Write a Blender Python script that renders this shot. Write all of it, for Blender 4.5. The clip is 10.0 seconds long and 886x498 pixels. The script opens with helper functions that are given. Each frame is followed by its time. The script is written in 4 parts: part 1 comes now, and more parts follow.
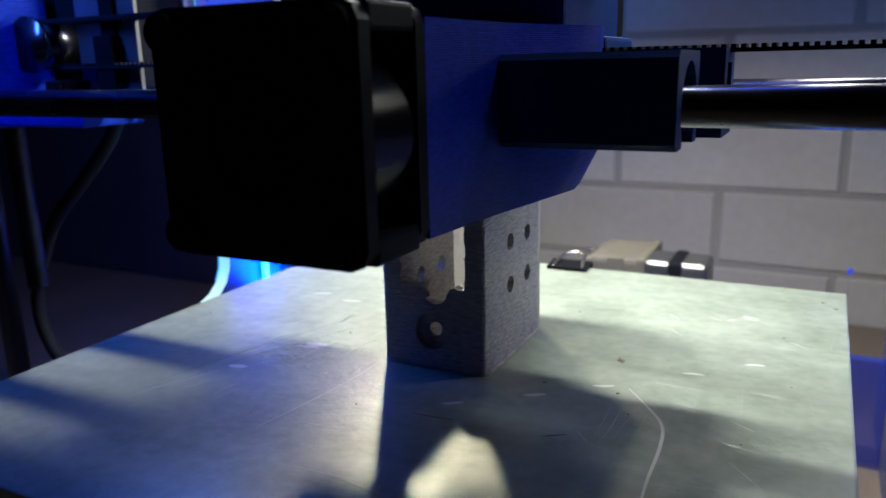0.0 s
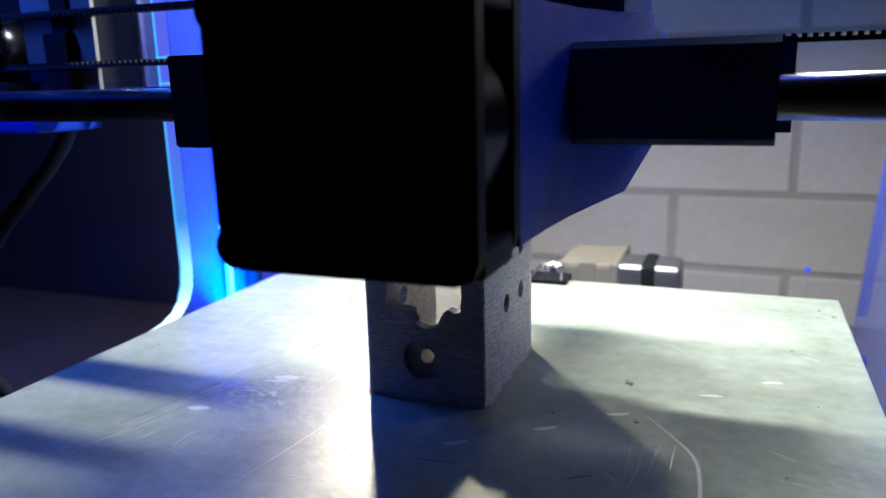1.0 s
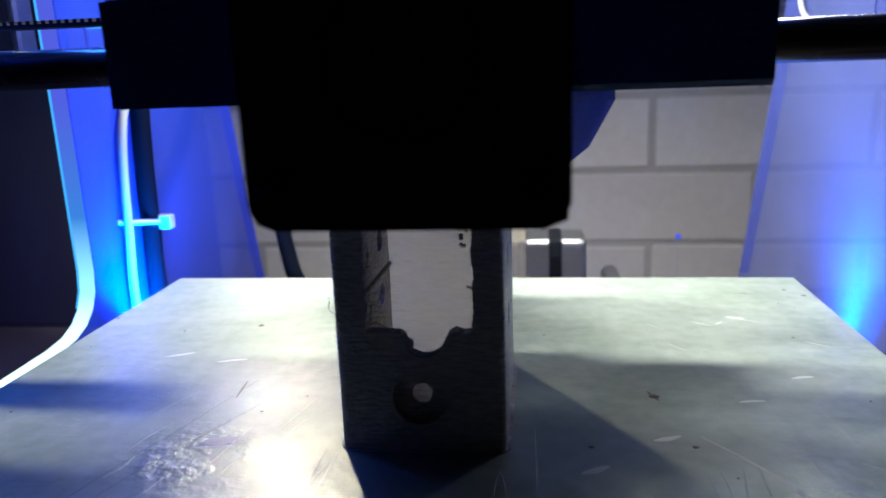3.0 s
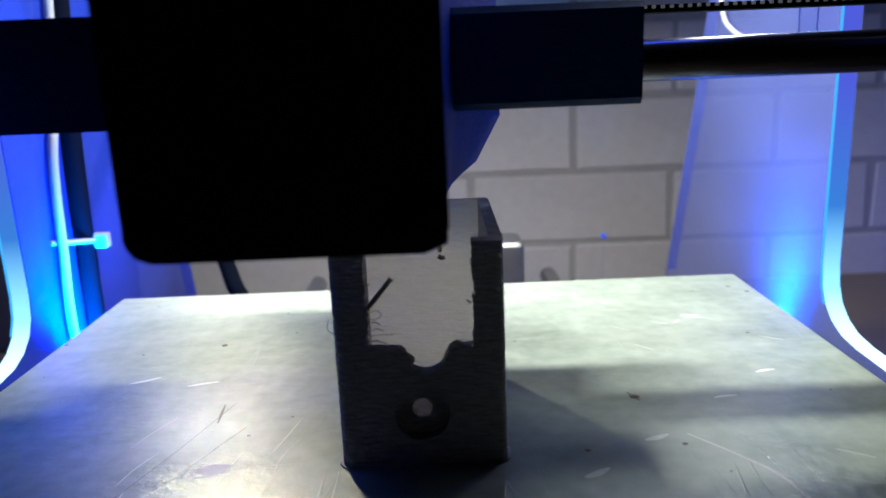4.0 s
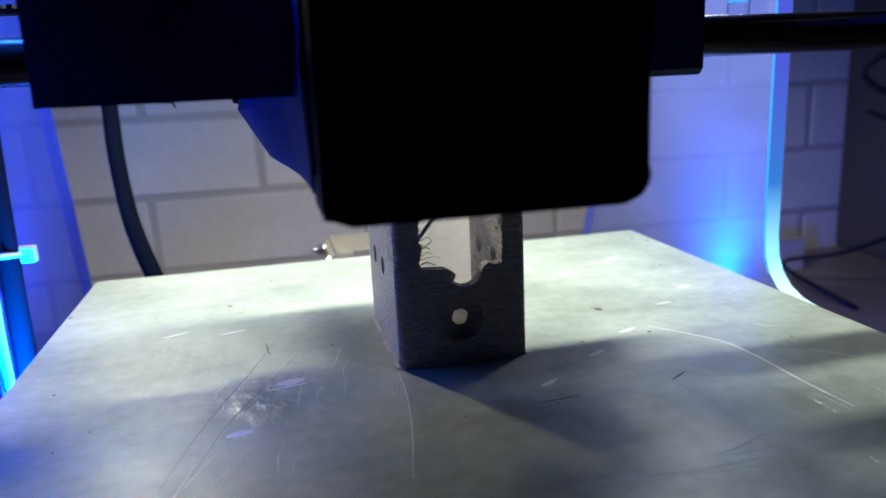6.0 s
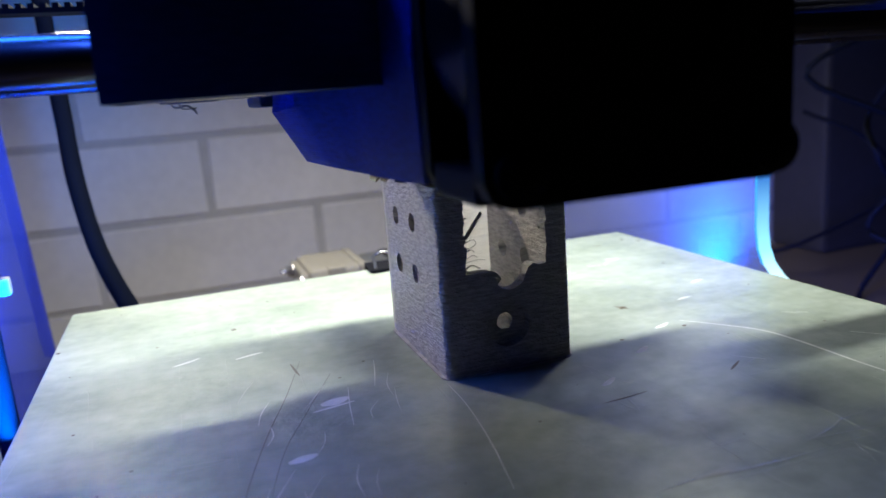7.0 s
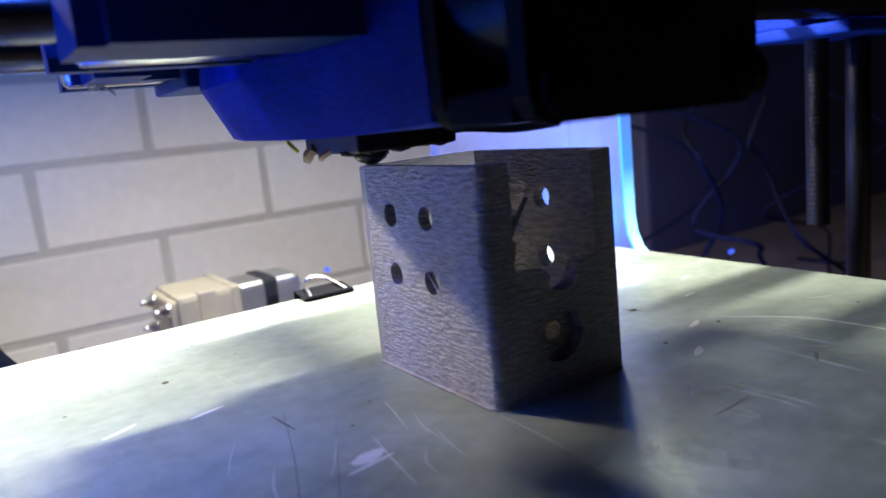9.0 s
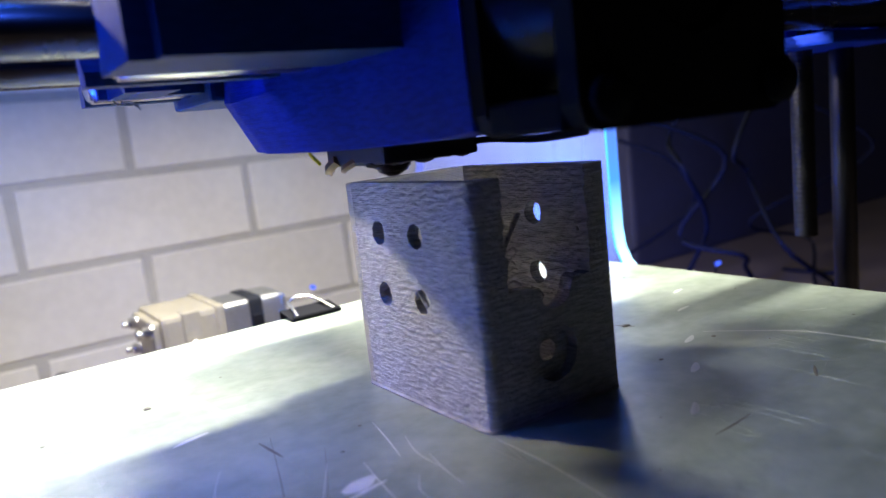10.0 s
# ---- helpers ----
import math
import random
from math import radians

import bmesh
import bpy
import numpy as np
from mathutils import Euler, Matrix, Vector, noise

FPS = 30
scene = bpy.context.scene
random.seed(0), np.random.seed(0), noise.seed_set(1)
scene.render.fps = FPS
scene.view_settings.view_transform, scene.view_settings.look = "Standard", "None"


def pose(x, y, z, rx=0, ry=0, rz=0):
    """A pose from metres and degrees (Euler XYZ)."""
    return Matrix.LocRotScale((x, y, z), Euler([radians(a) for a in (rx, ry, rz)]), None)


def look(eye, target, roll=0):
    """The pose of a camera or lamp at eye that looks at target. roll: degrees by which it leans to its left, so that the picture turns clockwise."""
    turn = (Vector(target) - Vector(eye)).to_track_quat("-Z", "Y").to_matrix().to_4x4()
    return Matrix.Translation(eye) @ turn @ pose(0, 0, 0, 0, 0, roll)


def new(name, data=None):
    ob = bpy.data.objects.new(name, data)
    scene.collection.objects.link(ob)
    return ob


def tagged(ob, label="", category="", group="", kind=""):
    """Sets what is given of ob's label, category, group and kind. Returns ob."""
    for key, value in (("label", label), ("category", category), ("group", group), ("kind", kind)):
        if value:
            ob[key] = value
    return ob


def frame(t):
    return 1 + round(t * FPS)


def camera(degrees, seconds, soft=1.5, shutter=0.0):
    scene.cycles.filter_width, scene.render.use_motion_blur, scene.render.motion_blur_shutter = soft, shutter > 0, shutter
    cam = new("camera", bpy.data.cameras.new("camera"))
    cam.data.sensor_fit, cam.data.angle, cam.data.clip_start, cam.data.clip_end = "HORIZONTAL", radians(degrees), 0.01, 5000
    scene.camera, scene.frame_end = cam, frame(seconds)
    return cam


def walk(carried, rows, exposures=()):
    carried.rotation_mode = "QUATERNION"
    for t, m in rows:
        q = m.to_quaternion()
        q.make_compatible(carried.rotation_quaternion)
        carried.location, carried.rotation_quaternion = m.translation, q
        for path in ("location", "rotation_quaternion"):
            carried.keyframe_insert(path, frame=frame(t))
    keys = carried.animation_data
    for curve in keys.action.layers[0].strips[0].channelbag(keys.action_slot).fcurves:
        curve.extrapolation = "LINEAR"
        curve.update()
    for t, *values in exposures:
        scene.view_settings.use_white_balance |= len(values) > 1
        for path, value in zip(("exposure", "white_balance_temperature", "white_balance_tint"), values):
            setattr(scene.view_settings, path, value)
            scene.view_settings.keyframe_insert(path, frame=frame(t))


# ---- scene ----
FOV = 61.26
PATH = (
    (0.0, 102.4, -144.1, 78.4, 76.14, 1.27, 26.72),
    (0.5, 93.0, -139.7, 75.8, 77.01, 1.73, 24.13),
    (1.0, 80.4, -140.7, 75.3, 76.78, 1.49, 21.29),
    (1.5, 71.0, -140.8, 73.4, 76.59, 2.17, 17.92),
    (2.0, 56.0, -143.0, 67.8, 76.36, 1.87, 13.66),
    (2.5, 45.6, -141.4, 66.5, 76.22, 2.11, 10.32),
    (4.0, 20.2, -142.3, 70.7, 76.04, 2.35, -0.39),
    (4.5, 15.8, -143.9, 70.2, 75.44, 3.31, -4.05),
    (5.0, 3.4, -145.7, 69.5, 75.63, 3.25, -7.46),
    (5.5, -9.8, -142.5, 67.5, 75.96, 2.41, -10.22),
    (7.0, -47.7, -123.8, 61.0, 77.94, 4.25, -19.76),
    (7.5, -54.4, -120.0, 59.6, 77.75, 4.58, -22.80),
    (8.0, -61.8, -119.3, 54.7, 78.34, 5.27, -25.92),
    (8.5, -63.2, -116.6, 54.2, 80.42, 5.71, -29.14),
    (9.0, -69.5, -115.6, 50.5, 79.66, 5.76, -33.49),
    (9.5, -69.2, -112.3, 49.1, 79.84, 5.89, -35.44),
    (10.0, -68.2, -112.8, 50.5, 80.68, 6.36, -34.70),
)
# All lengths below are in millimetres; M turns them into metres.
# x runs along the X axis rods, y away from the viewer, z up; the glass plate's top is z = 0.
M = 0.001

cam = camera(FOV, 10.0, soft=1.5, shutter=0.3)
# a small real aperture, focused on the printed part: the wall behind is slightly soft
cam.data.dof.use_dof = True
cam.data.dof.focus_distance = 0.165
cam.data.dof.aperture_fstop = 20.0
walk(cam, [(t, pose(px * M, py * M, pz * M, rx, ry, rz)) for t, px, py, pz, rx, ry, rz in PATH],
     exposures=((0.0, -0.82, 6450, 10), (0.5, -0.28, 6400, 10), (1.5, -0.27, 6350, 10), (2.5, -0.4, 6300, 11), (4.0, -0.53, 6250, 11), (5.5, -0.6, 6250, 11), (7.0, -0.5, 6350, 11), (8.0, -0.38, 6450, 11), (9.0, 0.4, 6750, 10), (10.0, 0.6, 6800, 10)))

# ---- light ----
world = bpy.data.worlds.new("room_dark")
scene.world = world
world.use_nodes = True
world.node_tree.nodes["Background"].inputs[0].default_value = (0.45, 0.5, 0.7, 1)
world.node_tree.nodes["Background"].inputs[1].default_value = 0.003


def area_lamp(name, at, target, power, sx, sy, color, spread=180):
    d = bpy.data.lights.new(name, "AREA")
    d.shape, d.size, d.size_y, d.energy, d.color = "RECTANGLE", sx * M, sy * M, power, color
    d.spread = radians(spread)
    ob = new(name, d)
    ob.matrix_world = look([v * M for v in at], [v * M for v in target])
    return ob


# white strip under the top bar, a bare white diode lamp at the left rear; the other three are added fill
area_lamp("led_bar_light", (19, 128, 188), (19, 74, 0), 2.1, 104, 8, (0.97, 0.98, 0.92), 176)
area_lamp("led_spot_light", (-116, 240, 183), (5, -10, 0), 0.64, 12, 12, (1.0, 0.92, 0.70))
area_lamp("side_fill_light", (127, 95, 112), (48, -20, 0), 0.06, 16, 24, (1.0, 0.97, 0.88))
area_lamp("front_fill_light", (112, 62, 240), (70, -15, 0), 0.2, 30, 30, (0.88, 0.95, 1.0))
area_lamp("ceiling_fill_light", (30, 170, 1450), (30, 170, 0), 0.5, 500, 260, (0.95, 0.96, 1.0))
# blue light spilling outwards over the table
area_lamp("led_spill_light", (150, 130, -40), (330, 215, -80), 0.22, 10, 60, (0.01, 0.06, 1.0), 90)
area_lamp("led_spill_light", (-120, 110, -40), (-260, 200, -60), 0.05, 10, 60, (0.01, 0.06, 1.0), 70)
# blue diodes at the feet of the side panels; the blue fill higher up is added
area_lamp("led_foot_light", (-98, 92, -16), (-118, 122, 30), 0.9, 10, 40, (0.004, 0.22, 1.0), 130)
area_lamp("led_foot_light", (125, 96, -16), (138, 108, 0), 0.26, 10, 40, (0.004, 0.25, 1.0), 120)
area_lamp("blue_fill_light", (-104, 40, 130), (-58, 4, 30), 0.065, 10, 60, (0.02, 0.14, 1.0), 100)
area_lamp("blue_fill_light", (-136, -34, 172), (-160, 24, 85), 0.28, 10, 60, (0.04, 0.14, 1.0), 120)
area_lamp("blue_fill_light", (129, 60, 172), (70, 20, 0), 0.016, 10, 60, (0.03, 0.09, 1.0), 110)


# ---- materials ----
def shader(name):
    m = bpy.data.materials.new(name)
    m.use_nodes = True
    n = m.node_tree.nodes
    return m, n, m.node_tree.links, n["Principled BSDF"]


def surface(name, color, rough=0.5, metal=0.0, grain=400.0, amount=0.15, stain=60.0, bump=0.1, spec=0.5, vary=0.0):
    """Base colour with grain and stains at two scales, and a fine relief."""
    m, n, l, p = shader(name)
    co = n.new("ShaderNodeTexCoord")
    a, b = n.new("ShaderNodeTexNoise"), n.new("ShaderNodeTexNoise")
    a.inputs["Scale"].default_value, b.inputs["Scale"].default_value = grain, stain
    a.inputs["Detail"].default_value, b.inputs["Detail"].default_value = 4, 5
    mix = n.new("ShaderNodeMix")
    mix.data_type = "FLOAT"
    mix.inputs[0].default_value = 0.6
    l.new(co.outputs["Object"], a.inputs["Vector"])
    l.new(co.outputs["Object"], b.inputs["Vector"])
    l.new(a.outputs["Fac"], mix.inputs[2])
    l.new(b.outputs["Fac"], mix.inputs[3])
    ramp = n.new("ShaderNodeValToRGB")
    ramp.color_ramp.elements[0].position, ramp.color_ramp.elements[1].position = 0.3, 0.7
    ramp.color_ramp.elements[0].color = (*[c * (1 - amount) for c in color], 1)
    ramp.color_ramp.elements[1].color = (*[min(1, c * (1 + amount)) for c in color], 1)
    l.new(mix.outputs[0], ramp.inputs[0])
    out = ramp.outputs[0]
    if vary:
        info, hsv = n.new("ShaderNodeObjectInfo"), n.new("ShaderNodeHueSaturation")
        rng = n.new("ShaderNodeMapRange")
        rng.inputs[3].default_value, rng.inputs[4].default_value = 1 - vary, 1 + vary
        l.new(info.outputs["Random"], rng.inputs[0])
        l.new(rng.outputs[0], hsv.inputs["Value"])
        l.new(out, hsv.inputs["Color"])
        out = hsv.outputs[0]
    l.new(out, p.inputs["Base Color"])
    r = n.new("ShaderNodeMapRange")
    r.inputs[3].default_value, r.inputs[4].default_value = max(0.02, rough - 0.1), min(1, rough + 0.1)
    l.new(b.outputs["Fac"], r.inputs[0])
    l.new(r.outputs[0], p.inputs["Roughness"])
    p.inputs["Metallic"].default_value = metal
    p.inputs["Specular IOR Level"].default_value = spec
    if bump:
        bn = n.new("ShaderNodeBump")
        bn.inputs["Strength"].default_value, bn.inputs["Distance"].default_value = bump, 0.0003
        l.new(mix.outputs[0], bn.inputs["Height"])
        l.new(bn.outputs[0], p.inputs["Normal"])
    return m


def printed_plastic(name, color, rough, layer, translucent=0.0, strength=0.5, fuzz=0.35, spec=0.5, low=0.85, high=1.1, relief=0.00025, ridge=1.0):
    """Plastic laid down in thin horizontal layers: ridges in z, broken up by noise."""
    m, n, l, p = shader(name)
    co, mp = n.new("ShaderNodeTexCoord"), n.new("ShaderNodeMapping")
    mp.inputs["Scale"].default_value = (340, 340, 1500)
    nz, fine = n.new("ShaderNodeTexNoise"), n.new("ShaderNodeTexNoise")
    nz.inputs["Scale"].default_value, nz.inputs["Detail"].default_value = 1.0, 3
    fine.inputs["Scale"].default_value, fine.inputs["Detail"].default_value = 1150, 3
    wv = n.new("ShaderNodeTexWave")
    wv.bands_direction, wv.inputs["Scale"].default_value = "Z", 0.314 / (layer * M)
    wv.inputs["Distortion"].default_value, wv.inputs["Detail"].default_value = 1.2, 2
    wv.inputs["Detail Scale"].default_value = 2.0
    for a in (wv, fine):
        l.new(co.outputs["Object"], a.inputs["Vector"])
    l.new(co.outputs["Object"], mp.inputs["Vector"])
    l.new(mp.outputs[0], nz.inputs["Vector"])
    add = n.new("ShaderNodeMath")
    add.operation = "MULTIPLY_ADD"
    add.inputs[1].default_value = fuzz
    l.new(fine.outputs["Fac"], add.inputs[0])
    rd = n.new("ShaderNodeMath")
    rd.operation = "MULTIPLY"
    rd.inputs[1].default_value = ridge
    l.new(wv.outputs["Fac"], rd.inputs[0])
    l.new(rd.outputs[0], add.inputs[2])
    add2 = n.new("ShaderNodeMath")
    add2.operation = "MULTIPLY_ADD"
    add2.inputs[1].default_value = 1.7
    l.new(nz.outputs["Fac"], add2.inputs[0])
    l.new(add.outputs[0], add2.inputs[2])
    bn = n.new("ShaderNodeBump")
    bn.inputs["Strength"].default_value, bn.inputs["Distance"].default_value = strength, relief
    l.new(add2.outputs[0], bn.inputs["Height"])
    ramp = n.new("ShaderNodeValToRGB")
    ramp.color_ramp.elements[0].position, ramp.color_ramp.elements[1].position = 0.35, 0.65
    ramp.color_ramp.elements[0].color = (*[c * low for c in color], 1)
    ramp.color_ramp.elements[1].color = (*[min(1, c * high) for c in color], 1)
    l.new(nz.outputs["Fac"], ramp.inputs[0])
    l.new(ramp.outputs[0], p.inputs["Base Color"])
    l.new(bn.outputs[0], p.inputs["Normal"])
    p.inputs["Roughness"].default_value = rough
    p.inputs["Specular IOR Level"].default_value = spec
    if translucent:
        tr, mx = n.new("ShaderNodeBsdfTranslucent"), n.new("ShaderNodeMixShader")
        tr.inputs["Color"].default_value = (0.86, 0.83, 0.79, 1)
        l.new(bn.outputs[0], tr.inputs["Normal"])
        mx.inputs[0].default_value = translucent
        l.new(p.outputs[0], mx.inputs[1])
        l.new(tr.outputs[0], mx.inputs[2])
        l.new(mx.outputs[0], n["Material Output"].inputs[0])
    return m


def plate_glass(name):
    """Hazy glass print plate: smears, crinkled glue film in patches, wandering hairline scratches."""
    m, n, l, p = shader(name)
    co = n.new("ShaderNodeTexCoord")

    def noise_at(scale, detail, stretch=None, turn=0.0):
        t = n.new("ShaderNodeTexNoise")
        t.inputs["Scale"].default_value, t.inputs["Detail"].default_value = scale, detail
        if stretch:
            mp = n.new("ShaderNodeMapping")
            mp.inputs["Rotation"].default_value, mp.inputs["Scale"].default_value = (0, 0, turn), stretch
            l.new(co.outputs["Object"], mp.inputs["Vector"])
            l.new(mp.outputs[0], t.inputs["Vector"])
        else:
            l.new(co.outputs["Object"], t.inputs["Vector"])
        return t.outputs["Fac"]

    def math_node(op, a, b=None):
        k = n.new("ShaderNodeMath")
        k.operation = op
        for q, v in enumerate((a, b)):
            if isinstance(v, (int, float)):
                k.inputs[q].default_value = v
            elif v is not None:
                l.new(v, k.inputs[q])
        return k.outputs[0]

    def span(v, lo, hi, a, b):
        k = n.new("ShaderNodeMapRange")
        for q, c in ((1, lo), (2, hi), (3, a), (4, b)):
            k.inputs[q].default_value = c
        l.new(v, k.inputs[0])
        return k.outputs[0]

    big, smear = noise_at(26, 6), noise_at(1.0, 5, (40, 130, 1), 0.5)
    tone = math_node("ADD", math_node("MULTIPLY", big, 0.48), math_node("ADD", math_node("MULTIPLY", smear, 0.27), math_node("MULTIPLY", noise_at(260, 9), 0.33)))
    ramp = n.new("ShaderNodeValToRGB")
    e = ramp.color_ramp.elements
    e[0].position, e[0].color = 0.33, (0.20, 0.245, 0.178, 1)
    e[1].position, e[1].color = 0.67, (0.435, 0.485, 0.40, 1)
    l.new(tone, ramp.inputs[0])
    # hairlines: thin contours of two stretched noises
    lines = None
    for stretch, turn, wid in (((7, 75, 1), 0.9, 0.0035), ((70, 6, 1), -0.35, 0.003)):
        d = math_node("ABSOLUTE", math_node("SUBTRACT", noise_at(1.0, 2, stretch, turn), 0.5))
        k = span(d, 0.0, wid, 1.0, 0.0)
        lines = k if lines is None else math_node("MAXIMUM", lines, k)
    lines = math_node("MULTIPLY", lines, span(noise_at(45, 3), 0.47, 0.61, 0.0, 0.55))
    mix = n.new("ShaderNodeMix")
    mix.data_type = "RGBA"
    l.new(lines, mix.inputs[0])
    l.new(ramp.outputs[0], mix.inputs[6])
    mix.inputs[7].default_value = (0.45, 0.46, 0.40, 1)
    l.new(mix.outputs[2], p.inputs["Base Color"])
    film = span(noise_at(17, 6), 0.50, 0.75, 0.0, 0.6)
    spot = n.new("ShaderNodeVectorMath")
    spot.operation = "DISTANCE"
    spot.inputs[1].default_value = (-0.027, -0.006, 0.0)
    l.new(co.outputs["Object"], spot.inputs[0])
    patch = math_node("MULTIPLY", span(spot.outputs["Value"], 0.004, 0.022, 1.0, 0.0), span(noise_at(70, 5), 0.42, 0.58, 0.0, 1.0))
    film = math_node("MAXIMUM", film, patch)
    l.new(math_node("ADD", span(noise_at(60, 6), 0.3, 0.7, 0.34, 0.47), math_node("MULTIPLY", film, -0.06)), p.inputs["Roughness"])
    crinkle = math_node("MULTIPLY", noise_at(330, 6), film)
    height = math_node("ADD", math_node("MULTIPLY", crinkle, 1.5), math_node("ADD", math_node("MULTIPLY", big, 0.25), math_node("MULTIPLY", lines, 0.3)))
    bn = n.new("ShaderNodeBump")
    bn.inputs["Strength"].default_value, bn.inputs["Distance"].default_value = 0.5, 0.0008
    l.new(height, bn.inputs["Height"])
    l.new(bn.outputs[0], p.inputs["Normal"])
    p.inputs["Specular IOR Level"].default_value = 0.85
    p.inputs["Metallic"].default_value = 0.36
    return m


def acrylic(name, tint, see, clear=(0.78, 0.80, 0.97)):
    """Acrylic sheet with its blue light put into the tint: partly clear, partly scattering."""
    m, n, l, p = shader(name)
    tr, df, tl = n.new("ShaderNodeBsdfTransparent"), n.new("ShaderNodeBsdfDiffuse"), n.new("ShaderNodeBsdfTranslucent")
    gl = n.new("ShaderNodeBsdfGlossy")
    gl.inputs["Roughness"].default_value = 0.12
    tr.inputs[0].default_value = (*clear, 1)
    co, nz = n.new("ShaderNodeTexCoord"), n.new("ShaderNodeTexNoise")
    nz.inputs["Scale"].default_value, nz.inputs["Detail"].default_value = 35, 5
    l.new(co.outputs["Object"], nz.inputs["Vector"])
    ramp = n.new("ShaderNodeValToRGB")
    ramp.color_ramp.elements[0].position, ramp.color_ramp.elements[1].position = 0.3, 0.7
    ramp.color_ramp.elements[0].color = (*[c * 0.75 for c in tint], 1)
    ramp.color_ramp.elements[1].color = (*tint, 1)
    l.new(nz.outputs["Fac"], ramp.inputs[0])
    l.new(ramp.outputs[0], df.inputs[0])
    l.new(ramp.outputs[0], tl.inputs[0])
    m1, m2, m3 = (n.new("ShaderNodeMixShader") for _ in range(3))
    m1.inputs[0].default_value, m2.inputs[0].default_value, m3.inputs[0].default_value = 0.5, see, 0.06
    l.new(df.outputs[0], m1.inputs[1])
    l.new(tl.outputs[0], m1.inputs[2])
    l.new(m1.outputs[0], m2.inputs[1])
    l.new(tr.outputs[0], m2.inputs[2])
    l.new(m2.outputs[0], m3.inputs[1])
    l.new(gl.outputs[0], m3.inputs[2])
    l.new(m3.outputs[0], n["Material Output"].inputs[0])
    return m


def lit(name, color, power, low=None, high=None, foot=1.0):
    """Emission in place of light carried through an acrylic edge; ramped stronger near the lamp at its foot (low to
    high, in metres).
    """
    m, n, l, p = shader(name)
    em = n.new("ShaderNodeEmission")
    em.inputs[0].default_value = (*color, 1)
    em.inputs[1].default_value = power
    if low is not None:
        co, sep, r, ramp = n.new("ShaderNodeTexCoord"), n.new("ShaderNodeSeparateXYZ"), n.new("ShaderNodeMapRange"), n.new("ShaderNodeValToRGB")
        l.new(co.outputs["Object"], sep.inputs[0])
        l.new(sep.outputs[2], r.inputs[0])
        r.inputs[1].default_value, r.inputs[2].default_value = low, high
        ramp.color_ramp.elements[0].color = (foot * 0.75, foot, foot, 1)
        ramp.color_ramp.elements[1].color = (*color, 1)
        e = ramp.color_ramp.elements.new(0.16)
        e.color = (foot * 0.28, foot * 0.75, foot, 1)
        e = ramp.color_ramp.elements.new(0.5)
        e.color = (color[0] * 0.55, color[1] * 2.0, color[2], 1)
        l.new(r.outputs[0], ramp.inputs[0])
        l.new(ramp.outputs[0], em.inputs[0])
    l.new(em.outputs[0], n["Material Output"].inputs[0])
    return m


BLACK = surface("black_plastic", (0.007, 0.007, 0.009), 0.6, grain=900, bump=0.15, spec=0.04)
HOSE = surface("black_hose_rubber", (0.003, 0.004, 0.008), 0.8, grain=700, bump=0.3, spec=0.0)
RUBBER = surface("black_rubber", (0.011, 0.012, 0.016), 0.75, grain=700, bump=0.3, spec=0.1)
BLUE = printed_plastic("blue_printed_plastic", (0.003, 0.026, 0.34), 0.5, 0.42, strength=0.32, fuzz=0.9, spec=0.04, low=0.75, high=1.15)
NAVY = printed_plastic("navy_printed_plastic", (0.009, 0.036, 0.14), 0.45, 0.3, strength=0.25, fuzz=0.4, spec=0.05)
GLOSS = surface("glossy_black_plastic", (0.006, 0.006, 0.008), 0.24, grain=900, bump=0.05, spec=0.035)
GREY = printed_plastic("grey_printed_plastic", (0.46, 0.43, 0.42), 0.45, 0.35, translucent=0.025, strength=1.0, fuzz=0.8, low=0.72, high=1.18, relief=0.00042, ridge=0.12)
GREY_THIN = printed_plastic("thin_grey_printed_plastic", (0.52, 0.485, 0.475), 0.45, 0.35, translucent=0.62, strength=0.6, fuzz=0.6, low=0.85, high=1.1, relief=0.0003, ridge=0.3)
DARK_STEEL = surface("blackened_steel", (0.035, 0.035, 0.045), 0.35, 1.0, grain=1200, amount=0.2, bump=0.08)
STEEL = surface("ground_steel", (0.55, 0.55, 0.57), 0.22, 1.0, grain=1200, amount=0.08, bump=0.04)
BLACK_STEEL = surface("dark_oiled_steel", (0.10, 0.10, 0.118), 0.26, 1.0, grain=1200, amount=0.15, bump=0.05)
NICKEL = surface("nickel", (0.7, 0.68, 0.63), 0.25, 1.0, grain=1500, amount=0.1, bump=0.05)
ALU = surface("dull_aluminium", (0.30, 0.30, 0.29), 0.4, 0.9, grain=700, bump=0.1)
BEIGE = surface("beige_tape", (0.19, 0.17, 0.135), 0.6, grain=300, bump=0.15)
BRASS = surface("burnt_brass", (0.035, 0.025, 0.016), 0.35, 0.6, grain=900, bump=0.3)
KAPTON = surface("amber_tape", (0.20, 0.075, 0.012), 0.35, grain=600, bump=0.4)
CHAR = surface("charred_residue", (0.012, 0.009, 0.007), 0.6, grain=900, bump=0.6)
YELLOW = surface("yellow_filament", (0.80, 0.70, 0.02), 0.4, grain=600)
WHITE = surface("white_nylon", (0.5, 0.5, 0.5), 0.45, grain=500, amount=0.06, bump=0.05)
GLASS = plate_glass("smeared_glass")
GLASS_EDGE = surface("cut_glass_edge", (0.50, 0.52, 0.44), 0.25, grain=500, bump=0.2, spec=0.7)
SCRATCH = surface("pale_scratch", (0.70, 0.71, 0.65), 0.4, grain=900)
GRIME = surface("dried_residue", (0.17, 0.15, 0.115), 0.6, grain=900)
HEATER = surface("heater_plate", (0.30, 0.30, 0.30), 0.5, 0.6, grain=300)
